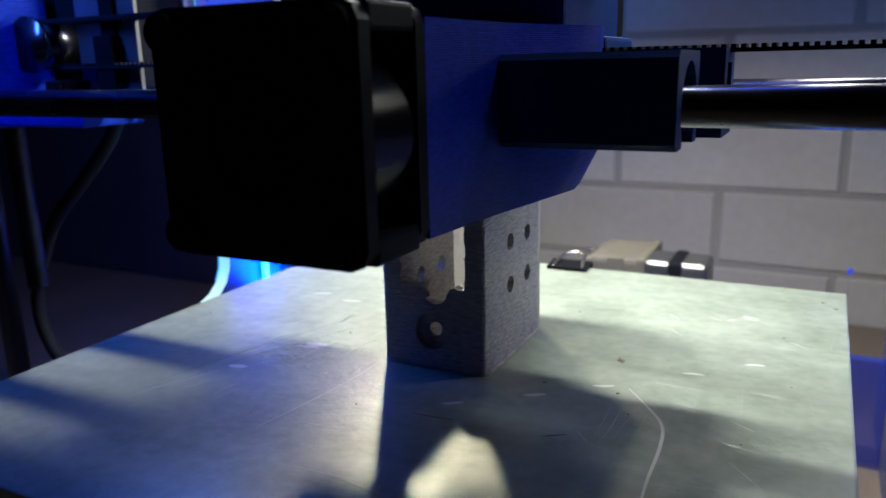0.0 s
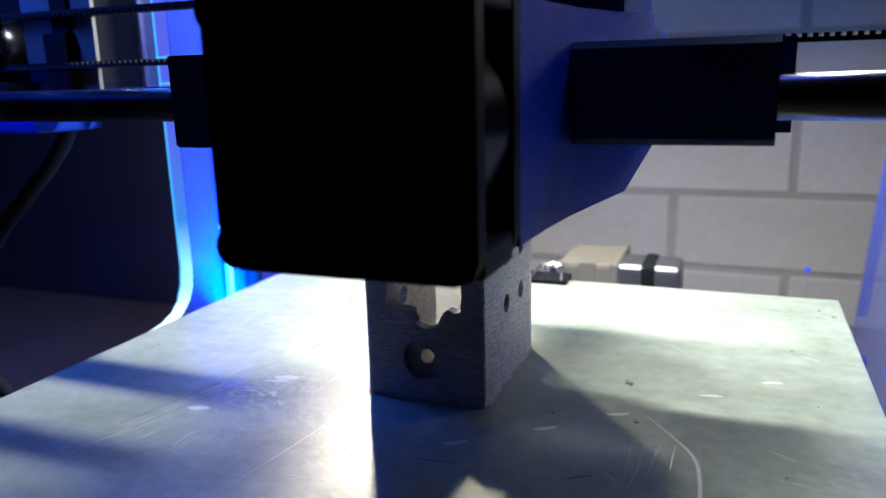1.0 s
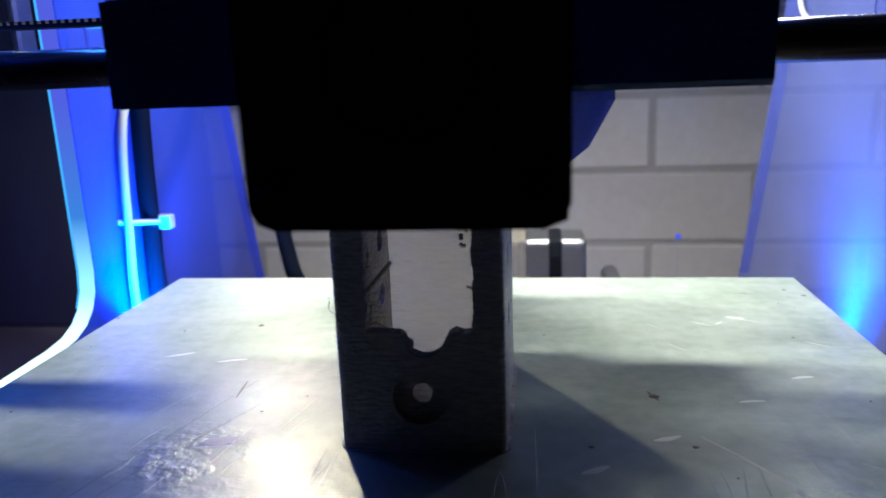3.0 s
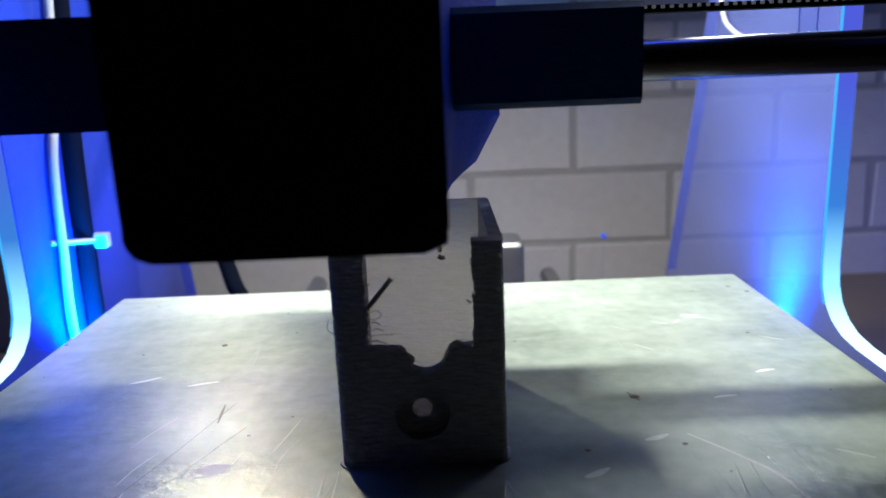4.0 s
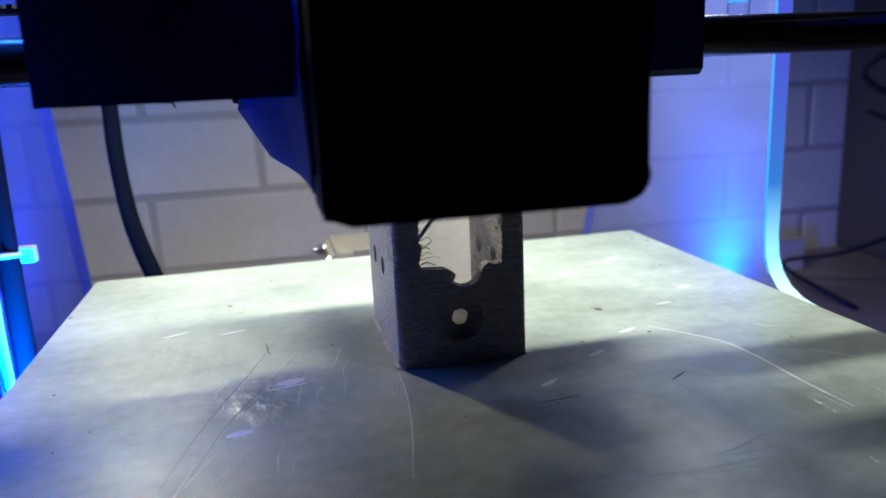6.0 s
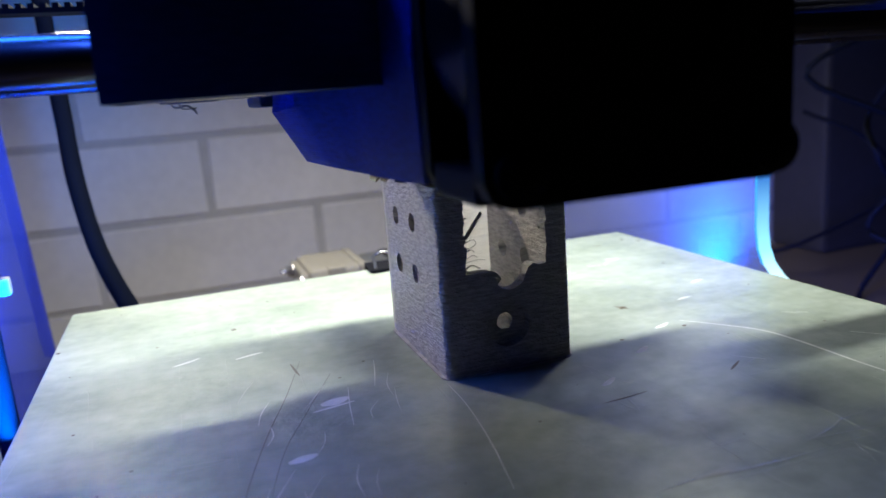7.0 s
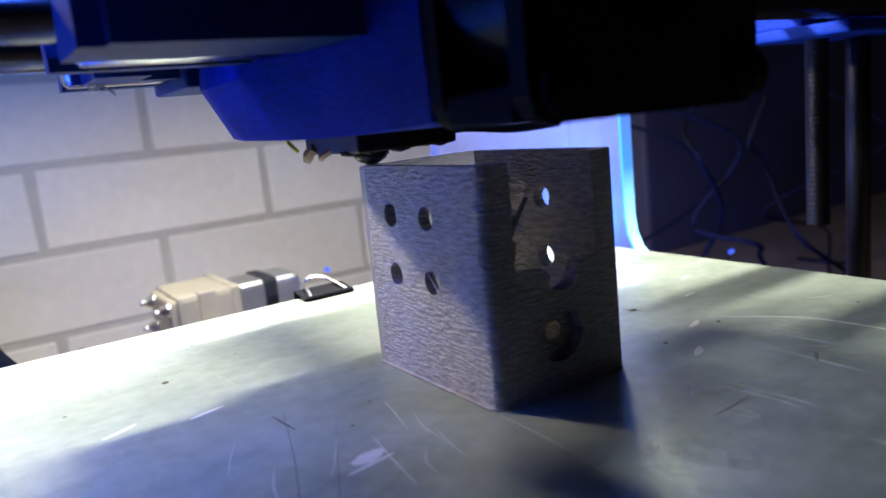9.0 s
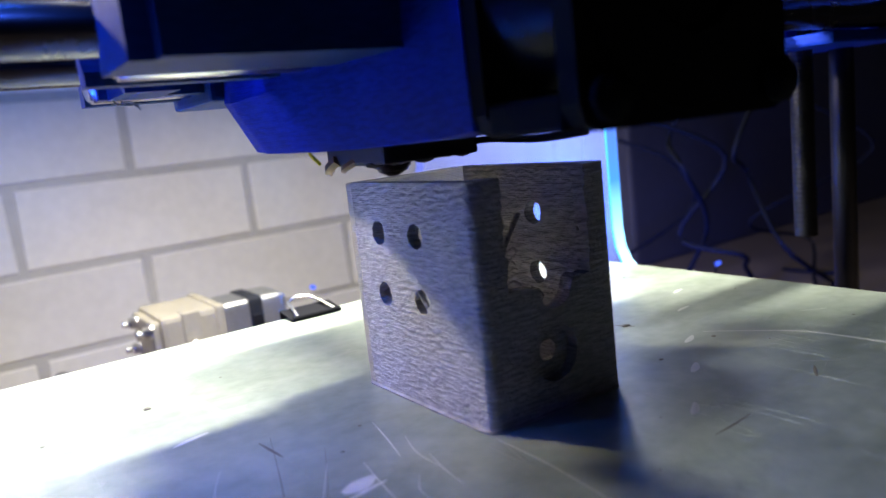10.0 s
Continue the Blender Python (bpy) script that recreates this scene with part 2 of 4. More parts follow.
# one acrylic in two tints: the right panel catches less blue light
ACRYLIC = acrylic("blue_lit_acrylic", (0.06, 0.13, 0.86), 0.55)
PALE_ACRYLIC = acrylic("pale_lit_acrylic", (0.30, 0.37, 0.86), 0.66, (0.90, 0.91, 0.98))
# panel edge light painted as emission, nearly white at the foot
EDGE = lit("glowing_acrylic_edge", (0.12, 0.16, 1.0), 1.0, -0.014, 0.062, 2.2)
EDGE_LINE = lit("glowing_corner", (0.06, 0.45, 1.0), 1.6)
LED_BLUE = lit("blue_diode", (0.05, 0.12, 1.0), 1.3)
BRICK = surface("white_painted_brick", (0.60, 0.575, 0.56), 0.75, grain=160, amount=0.10, stain=14, bump=0.5, vary=0.06)
MORTAR = surface("painted_mortar", (0.40, 0.385, 0.37), 0.85, grain=200, amount=0.12, stain=16, bump=0.6)
DESK = surface("brown_laminate", (0.20, 0.155, 0.12), 0.4, grain=220, amount=0.18, stain=20, bump=0.1)
BOARD = surface("dark_backdrop_board", (0.062, 0.056, 0.05), 0.45, grain=120, amount=0.2, stain=9, bump=0.2)
CARD = surface("pale_cardboard", (0.42, 0.39, 0.36), 0.8, grain=220, amount=0.08, stain=40, bump=0.2)
ROOM = surface("grey_plaster", (0.12, 0.12, 0.125), 0.9, grain=40, amount=0.1, stain=4, bump=0.3)


# ---- mesh helpers ----
def part(name, bm, material, parent=None, label=""):
    me = bpy.data.meshes.new(name)
    bmesh.ops.recalc_face_normals(bm, faces=bm.faces)
    bm.to_mesh(me)
    bm.free()
    me.materials.append(material)
    ob = new(name, me)
    ob.parent = parent
    if label:
        tagged(ob, label)
    return ob


def thing(name, label, category, at=(0, 0, 0), group=""):
    ob = new(name)
    ob.empty_display_size = 0.005
    ob.location = [v * M for v in at]
    return tagged(ob, label, category, group)


def smooth(ob):
    for f in ob.data.polygons:
        f.use_smooth = True
    return ob


def box(x0, x1, y0, y1, z0, z1, bevel=0.0, seg=2, bm=None):
    own = bm is None
    bm = bm or bmesh.new()
    r = bmesh.ops.create_cube(bm, size=1)["verts"]
    for v in r:
        v.co = Vector(((x0 + x1) / 2 + v.co.x * (x1 - x0), (y0 + y1) / 2 + v.co.y * (y1 - y0), (z0 + z1) / 2 + v.co.z * (z1 - z0))) * M
    if bevel and own:
        bmesh.ops.bevel(bm, geom=bm.edges[:], offset=bevel * M, segments=seg, profile=0.6, affect="EDGES")
    return bm


def cyl(p0, p1, r, seg=20, r2=None, bm=None, bevel=0.0):
    own = bm is None
    bm = bm or bmesh.new()
    a, b = Vector(p0) * M, Vector(p1) * M
    d = b - a
    turn = d.to_track_quat("Z", "Y").to_matrix().to_4x4()
    bmesh.ops.create_cone(bm, cap_ends=True, segments=seg, radius1=r * M, radius2=(r if r2 is None else r2) * M, depth=d.length,
                          matrix=Matrix.Translation((a + b) / 2) @ turn)
    if bevel and own:
        es = [e for e in bm.edges if len(e.link_faces) == 2 and any(len(f.verts) > 4 for f in e.link_faces)]
        bmesh.ops.bevel(bm, geom=es, offset=bevel * M, segments=2, affect="EDGES")
    return bm


def curve_points(pts, n=8):
    """Catmull-Rom through pts."""
    p = [Vector(q) for q in pts]
    p = [p[0] * 2 - p[1]] + p + [p[-1] * 2 - p[-2]]
    out = []
    for i in range(1, len(p) - 2):
        a, b, c, d = p[i - 1:i + 3]
        for k in range(n):
            t = k / n
            out.append(0.5 * (2 * b + (c - a) * t + (2 * a - 5 * b + 4 * c - d) * t * t + (3 * b - a - 3 * c + d) * t ** 3))
    return out + [p[-2]]


def tube(pts, r, n=8, sides=10, bm=None):
    bm = bm or bmesh.new()
    q = curve_points(pts, n)
    rings = []
    up = Vector((0.3, 0.5, 0.81)).normalized()
    for i, c in enumerate(q):
        d = (q[min(i + 1, len(q) - 1)] - q[max(i - 1, 0)]).normalized()
        s = d.cross(up)
        s = (s if s.length > 0.05 else d.cross(Vector((1, 0, 0)))).normalized()
        u = s.cross(d)
        rings.append([bm.verts.new((c + (s * math.cos(a) + u * math.sin(a)) * r) * M) for a in (2 * math.pi * k / sides for k in range(sides))])
    for a, b in zip(rings, rings[1:]):
        for k in range(sides):
            bm.faces.new((a[k], a[(k + 1) % sides], b[(k + 1) % sides], b[k]))
    bm.faces.new(rings[0][::-1])
    bm.faces.new(rings[-1])
    return bm


def prism(outline, lo, hi, axis, holes=(), bm=None):
    """A sheet cut to an outline (with holes), from lo to hi along an axis; the outline is in the other two axes, in order."""
    bm = bm or bmesh.new()
    made = []
    for lvl in (lo, hi):
        loops = []
        for loop in (outline, *holes):
            vs = []
            for a, b in loop:
                c = [a, b]
                c.insert("xyz".index(axis), lvl)
                vs.append(bm.verts.new(Vector(c) * M))
            loops.append(vs)
        edges = [bm.edges.new((v[i], v[(i + 1) % len(v)])) for v in loops for i in range(len(v))]
        if holes:
            bmesh.ops.triangle_fill(bm, edges=edges, use_beauty=True)
        else:
            bm.faces.new(loops[0])
        made.append(loops)
    for a, b in zip(*made):
        for i in range(len(a)):
            j = (i + 1) % len(a)
            bm.faces.new((a[i], a[j], b[j], b[i]))
    return bm


def circle(cx, cy, r, n=20, jag=0.0, rnd=None):
    return [(cx + (r + (rnd.uniform(-jag, jag) if rnd else 0)) * math.cos(2 * math.pi * k / n), cy + (r + (rnd.uniform(-jag, jag) if rnd else 0)) * math.sin(2 * math.pi * k / n)) for k in range(n)]


def round_rect(x0, x1, z0, z1, r, n=5):
    out = []
    for cx, cz, a0 in ((x1 - r, z0 + r, -90), (x1 - r, z1 - r, 0), (x0 + r, z1 - r, 90), (x0 + r, z0 + r, 180)):
        out += [(cx + r * math.cos(radians(a0 + 90 * k / n)), cz + r * math.sin(radians(a0 + 90 * k / n))) for k in range(n + 1)]
    return out


# ---- room ----
WALL_Y, COURSE, BRICK_L, JOINT_Z = 400.0, 53.0, 147.0, -10.8
DESK_Z = -95.0


def room():
    tagged(part("wall_north", box(-1400, 1400, WALL_Y + 2.7, WALL_Y + 80, DESK_Z - 700, 1500), MORTAR), "white-painted brick wall with grey joints behind the printer", "wall", kind="structure")
    for nm, b in (("wall_south", (-1400, 1400, -1500, -1450, DESK_Z - 700, 1500)), ("wall_west", (-1450, -1400, -1500, 480, DESK_Z - 700, 1500)),
                  ("wall_east", (1400, 1450, -1500, 480, DESK_Z - 700, 1500))):
        tagged(part(nm, box(*b), ROOM), "plain grey plaster wall in shade", "wall", kind="structure")
    tagged(part("ceiling", box(-1450, 1450, -1500, 480, 1500, 1540), ROOM), "plain grey ceiling in shade", "ceiling", kind="structure")
    tagged(part("floor", box(-1450, 1450, -1500, 480, DESK_Z - 740, DESK_Z - 700), ROOM), "plain dark floor", "floor", kind="structure")
    # boards added to hide the brick; their dark colour stands in for the dim background
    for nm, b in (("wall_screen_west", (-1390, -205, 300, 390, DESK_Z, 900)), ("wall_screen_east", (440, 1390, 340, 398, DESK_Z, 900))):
        tagged(part(nm, box(*b, 4), BOARD), "dark board added beside the printer for the dim background", "board", kind="structure")
    t = thing("work_table", "brown laminate work table under the printer", "table", (0, 0, DESK_Z))
    part("tabletop", box(-700, 1200, -600, WALL_Y - 2, -25, 0, 3), DESK, t)
    for sx in (-660, 1160):
        for sy in (-560, WALL_Y - 40):
            part("leg", box(sx - 20, sx + 20, sy - 20, sy + 20, -700, -25, 2), BLACK, t)


# ---- the bed and what stands on it (all slide along y) ----
BED = []


def print_bed():
    t = thing("print_bed", "square glass print plate on a heater plate, smeared and scratched", "print bed")
    g = part("glass_plate", box(-86, 114, -87, 113, -4, 0, 0.6), GLASS, t)
    g.data.materials.append(GLASS_EDGE)
    for f in g.data.polygons:
        if abs(f.normal.z) < 0.5:
            f.material_index = 1
    part("heater_plate", box(-86, 114, -87, 112, -7, -4.02, 0.5), HEATER, t)
    part("carriage_plate", box(-70, 98, -70, 96, -20, -14, 1), BLACK, t)
    for sx in (-66, 94):
        for sy in (-66, 92):
            part("spring_post", cyl((sx, sy, -15), (sx, sy, -6.5), 3, 12), STEEL, t)
    def mark(name, pts, w, mat):
        """A shallow ridge along a line on the glass, pointed at both ends."""
        bm = bmesh.new()
        q = curve_points([(a, b, 0) for a, b in pts], 6)
        L = []
        for i, c in enumerate(q):
            d = (q[min(i + 1, len(q) - 1)] - q[max(i - 1, 0)]).normalized()
            s = Vector((-d.y, d.x, 0)) * w * (0.35 + 0.65 * math.sin(math.pi * i / (len(q) - 1))) / 2
            L.append([bm.verts.new((c + k) * M) for k in (s + Vector((0, 0, 0.01)), Vector((0, 0, 0.05)), -s + Vector((0, 0, 0.01)))])
        for a, b in zip(L, L[1:]):
            bm.faces.new((a[0], a[1], b[1], b[0]))
            bm.faces.new((a[1], a[2], b[2], b[1]))
        part(name, bm, mat, t)

    # the long pale scratch, hairlines, bright chips and dried smears
    mark("scratch", [(65, 8), (71, 0), (76, -8), (77.6, -18), (78, -34), (79, -46)], 0.8, SCRATCH)
    mark("scratch", [(-27, 30), (-33, 10), (-38.5, -6), (-43.5, -23), (-47, -38)], 0.2, GRIME)
    mark("scratch", [(-22, 18), (-31, -2), (-37, -16), (-42, -34)], 0.15, GRIME)
    mark("scratch", [(-0.6, -1), (-1, -14), (-3, -30), (-6, -46)], 0.25, SCRATCH)
    rs = random.Random(21)
    for k in range(16):
        x, y, a = rs.uniform(-42, -10), rs.uniform(-34, 28), rs.uniform(4.1, 4.6)
        n = rs.uniform(5, 20)
        mark("scratch", [(x, y), (x + math.cos(a) * n * 0.5 + rs.uniform(-1, 1), y + math.sin(a) * n * 0.5), (x + math.cos(a) * n, y + math.sin(a) * n)], rs.uniform(0.1, 0.22), SCRATCH)
    for k in range(9):
        x, y, a = rs.uniform(30, 100), rs.uniform(-40, 90), rs.uniform(-0.9, -0.3)
        n = rs.uniform(4, 12)
        mark("scratch", [(x, y), (x + math.cos(a) * n, y + math.sin(a) * n)], rs.uniform(0.1, 0.2), SCRATCH)
    for x, y, dx, dy, w in ((91.5, 35.4, 2.4, 0.6, 1.2), (78, 23.2, 2.6, 0.4, 1.0), (58.9, 7, 2.5, 1.0, 1.5), (45.2, -4.7, 2.4, 1.4, 1.6), (28.9, -16.9, 2.2, 1.4, 1.5), (-24.3, 1.9, 3.0, 0.8, 3.4),
                            (-34.4, -20.3, 2.6, 0.6, 2.4), (-52.7, 44.1, 3.2, 1.6, 1.2), (-37.8, 40.7, 3.4, 1.0, 1.2), (87, 74, 2.2, -0.8, 1.1), (82, 70, 1.2, 1.2, 0.5), (-25, -0.8, 4.4, 0.8, 0.9)):
        mark("dried_smear", [(x - dx, y - dy), (x, y + rs.uniform(-0.3, 0.3)), (x + dx, y + dy)], w, SCRATCH)
    for x, y, dx, dy, w in ((27.5, -25.2, 5.2, 0.4, 0.5), (56, -22.4, 2.4, 1.6, 0.7), (-29, 24.6, 0.4, -4.4, 0.6), (59, 25, 0.9, -2.2, 0.9), (94, 96, 2, 0.5, 0.4)):
        mark("dried_smear", [(x - dx, y - dy), (x, y + rs.uniform(-0.4, 0.4)), (x + dx, y + dy)], w, GRIME)
    rnd = random.Random(5)
    specks = [(-39.7, 65.6, 0.75), (45, 3, 0.45), (63.3, 4, 0.5), (59, 24.7, 0.9), (-84.6, 70.8, 0.6), (110.6, 93.4, 0.6), (107, 99, 0.5)]
    specks += [(rnd.uniform(-80, 108), rnd.uniform(-70, 105), rnd.uniform(0.12, 0.38)) for _ in range(34)]
    for sx, sy, r in specks:
        bm = bmesh.new()
        bmesh.ops.create_icosphere(bm, subdivisions=1, radius=r * M)
        for v in bm.verts:
            v.co = Vector((v.co.x * rnd.uniform(0.8, 1.8) + sx * M, v.co.y * rnd.uniform(0.7, 1.3) + sy * M, max(-0.1, v.co.z * 0.5 / M) * M))
        part("speck", bm, GRIME, t)
    BED.append(t)


PART_W, PART_D, PART_H = 30.0, 41.7, 41.5


def printed_bracket():
    """An open box of grey plastic: posts and a notched window in front, four holes in each side."""
    rnd = random.Random(11)
    bm = bmesh.new()
    w, d, h, th = PART_W, PART_D, PART_H, 2.4
    left = [(6.0 + rnd.uniform(-0.35, 0.35), z) for z in np.linspace(h - 1.0, 22.6, 24)]
    right = [(24.6 + rnd.uniform(-0.3, 0.3), z) for z in np.linspace(22.6, h - 1.0, 24)]
    notch = [(9.0, 22.5), (11.6, 22.3), (12.4, 21.6), (12.6, 20.9)] + [(15.9 + 3.7 * math.cos(radians(a)) + rnd.uniform(-0.12, 0.12), 21.6 + 3.7 * math.sin(radians(a))) for a in range(200, 345, 12)] + [(20.2, 22.2), (21.4, 22.9), (22.8, 22.4)]
    front = [(2.9, 0), (w - 2.9, 0), (w - 2.9, h), (24.6, h)] + right[::-1] + notch[::-1] + left[::-1] + [(6.0, h), (2.9, h)]
    bore = circle(14.9, 10.2, 5.0, 28)
    hole = circle(14.9, 10.3, 1.9, 18, 0.15, rnd)
    prism(front, 0, 2.3, "y", [bore], bm)
    prism(front, 2.3, 3.0, "y", [hole], bm)
    side = [(3.0, 0), (d - th, 0), (d - th, h), (3.0, h)]
    holes = [circle(cy, cz, 2.35, 18, 0.18, rnd) for cy in (17.6, 30.4) for cz in (20.1, 32.0)]
    for x0, x1 in ((0, th), (w - th, w)):
        prism(side, x0, x1, "x", holes, bm)
    box(th, w - th, 3.0, d - th, 0, 1.2, bm=bm)
    # rounded upright front corners
    for flip, r in ((False, 1.7), (True, 1.2)):
        ring = [(2.9, 3.0), (2.9, 0)] if r < 2.9 else [(2.9, 3.0)]
        ring += [(r - r * math.sin(radians(k)), r - r * math.cos(radians(k))) for k in range(0, 91, 15)] + [(0, 3.0)]
        prism([(w - x, y) for x, y in ring] if flip else ring, 0, h, "z", bm=bm)
    t = part("printed_bracket", bm, GREY)
    tagged(t, "unfinished grey printed plastic box with holes and a notched window", "printed part")
    part("back_wall", box(0, w, d - th, d, 0, h, 0.6), GREY_THIN, t, "thin translucent grey rear wall")
    part("brim", prism(round_rect(-0.8, w + 0.8, -0.7, d + 0.8, 3.2), 0.0, 0.25, "z"), GREY, t)
    # stray strands
    for pts, r in (([(6.2, 0.6, 30), (8.4, 1.2, 32.5), (10.6, 1.6, 35.0)], 0.42), ([(6.0, 1, 27), (7.4, 0.6, 27.6), (8.2, 0.8, 27)], 0.12), ([(6.0, 1, 25.5), (7.6, 0.4, 26.4), (8.9, 1, 25.8)], 0.1),
                   ([(11.2, 1, 22.2), (12.4, 0.5, 21.6), (13.6, 1, 20.4), (13.0, 1.4, 19.6), (12.2, 1.2, 20.6)], 0.45), ([(24.2, 2, 30), (23.5, 1.6, 30.6)], 0.2), ([(5.8, 1.5, 34), (6.9, 1.0, 34.4)], 0.14), ([(0.6, 16.2, 18.4), (0.7, 17.6, 20.0), (0.5, 19.0, 21.9)], 0.45), ([(18.6, 38.7, 33.6), (18.9, 38.5, 33.0), (18.5, 38.7, 32.3)], 0.55), ([(18.7, 38.7, 31.4), (19.0, 38.5, 30.8), (18.8, 38.7, 30.2)], 0.5),
                   ([(18.6, 38.7, 29.2), (19.2, 38.5, 28.7), (19.9, 38.7, 28.8)], 0.5), ([(19.9, 38.7, 32.6), (20.3, 38.6, 31.8)], 0.35), ([(6.1, 1, 29), (7.8, 0.3, 29.8), (8.6, 0.6, 28.8), (7.2, 0.8, 27.9), (6.2, 1, 28.3)], 0.09),
                   ([(6.1, 1, 24.8), (8.4, 0.3, 25.4), (10.6, 0.8, 25.0)], 0.08), ([(-0.1, 1.4, 25.4), (-0.9, 0.9, 26.6), (-0.6, 0.9, 28.2)], 0.07), ([(6.2, 1.1, 23.6), (7.5, 0.6, 24.2), (9.4, 1.0, 23.2)], 0.16)):
        part("strand", tube(pts, r, 5, 6), GREY, t)
    BED.append(t)


def binder_clip():
    t = thing("binder_clip", "small black steel binder clip gripping the glass plate's far edge", "clip", (18, 112, 0))
    part("jaw", prism([(-6, 0.15), (2, 1.6), (2, -9), (-6, -7.2), (-6, -7.6), (2.6, -9.6), (2.6, 2.2), (-6, 0.75)], -8, 8, "x"), BLACK, t)
    part("lip", cyl((-7.5, -6, 0.8), (7.5, -6, 0.8), 0.8, 10), BLACK, t)
    part("handle", tube([(-6, -6, 0.9), (-5, -1, 2.4), (-4, 5, 3.6), (0, 8, 4.0), (4, 5, 3.6), (5, -1, 2.4), (6, -6, 0.9)], 0.6, 6, 8), NICKEL, t, "bent nickel wire handle")
    BED.append(t)
# ---- the X carriage (slides along x) ----
CAR = []
ROD_F, ROD_R, ROD_Z = 6.0, 47.0, 69.6


def bearing_block(t, x0, x1, y, nose=10.5):
    """A square holder, open underneath, with a linear bearing lying in it."""
    r = 8.6
    edge = 0.0 if x0 < 0 else 1.2
    outline = [(y - nose + edge, 62.2), (y - 6.2, 62.2), (y - 6.2, 64.4)]
    outline += [(y + r * math.cos(radians(a)), ROD_Z + r * math.sin(radians(a))) for a in range(220, -41, -20)]
    outline += [(y + 6.2, 64.4), (y + 6.2, 62.2), (y + 10.5, 62.2), (y + 10.5, 79.0), (y + 9.5, 80.0)]
    outline += [(y - nose + 1.2, 80.0), (y - nose, 78.8), (y - nose, 63.4)] if edge else [(y - nose, 80.0)]
    bm = prism(outline, x0, x1, "x")
    if x0 < 0:
        upright = [e for e in bm.edges if all(abs(v.co.x - x0 * M) < 1e-6 and abs(v.co.y - (y - nose) * M) < 1e-6 for v in e.verts)]
        bmesh.ops.bevel(bm, geom=upright, offset=(3.2 if nose > 15 else 2.0) * M, segments=6, affect="EDGES", clamp_overlap=True)
    part("bearing_holder", bm, NAVY, t)
    mid = (x0 + x1) / 2
    bm = cyl((mid - 15.5, y, ROD_Z), (mid + 15.5, y, ROD_Z), 7.5, 28, bevel=0.5)
    smooth(part("linear_bearing", bm, STEEL, t, "bright steel linear bearing"))


def loft(sections):
    """Closed rings of (x, z) at growing y, joined and capped."""
    bm = bmesh.new()
    rings = [[bm.verts.new(Vector((a, y, c)) * M) for a, c in ring] for y, ring in sections]
    n = len(rings[0])
    for a, b in zip(rings, rings[1:]):
        for k in range(n):
            bm.faces.new((a[k], a[(k + 1) % n], b[(k + 1) % n], b[k]))
    bm.faces.new(rings[0])
    bm.faces.new(rings[-1])
    return bm


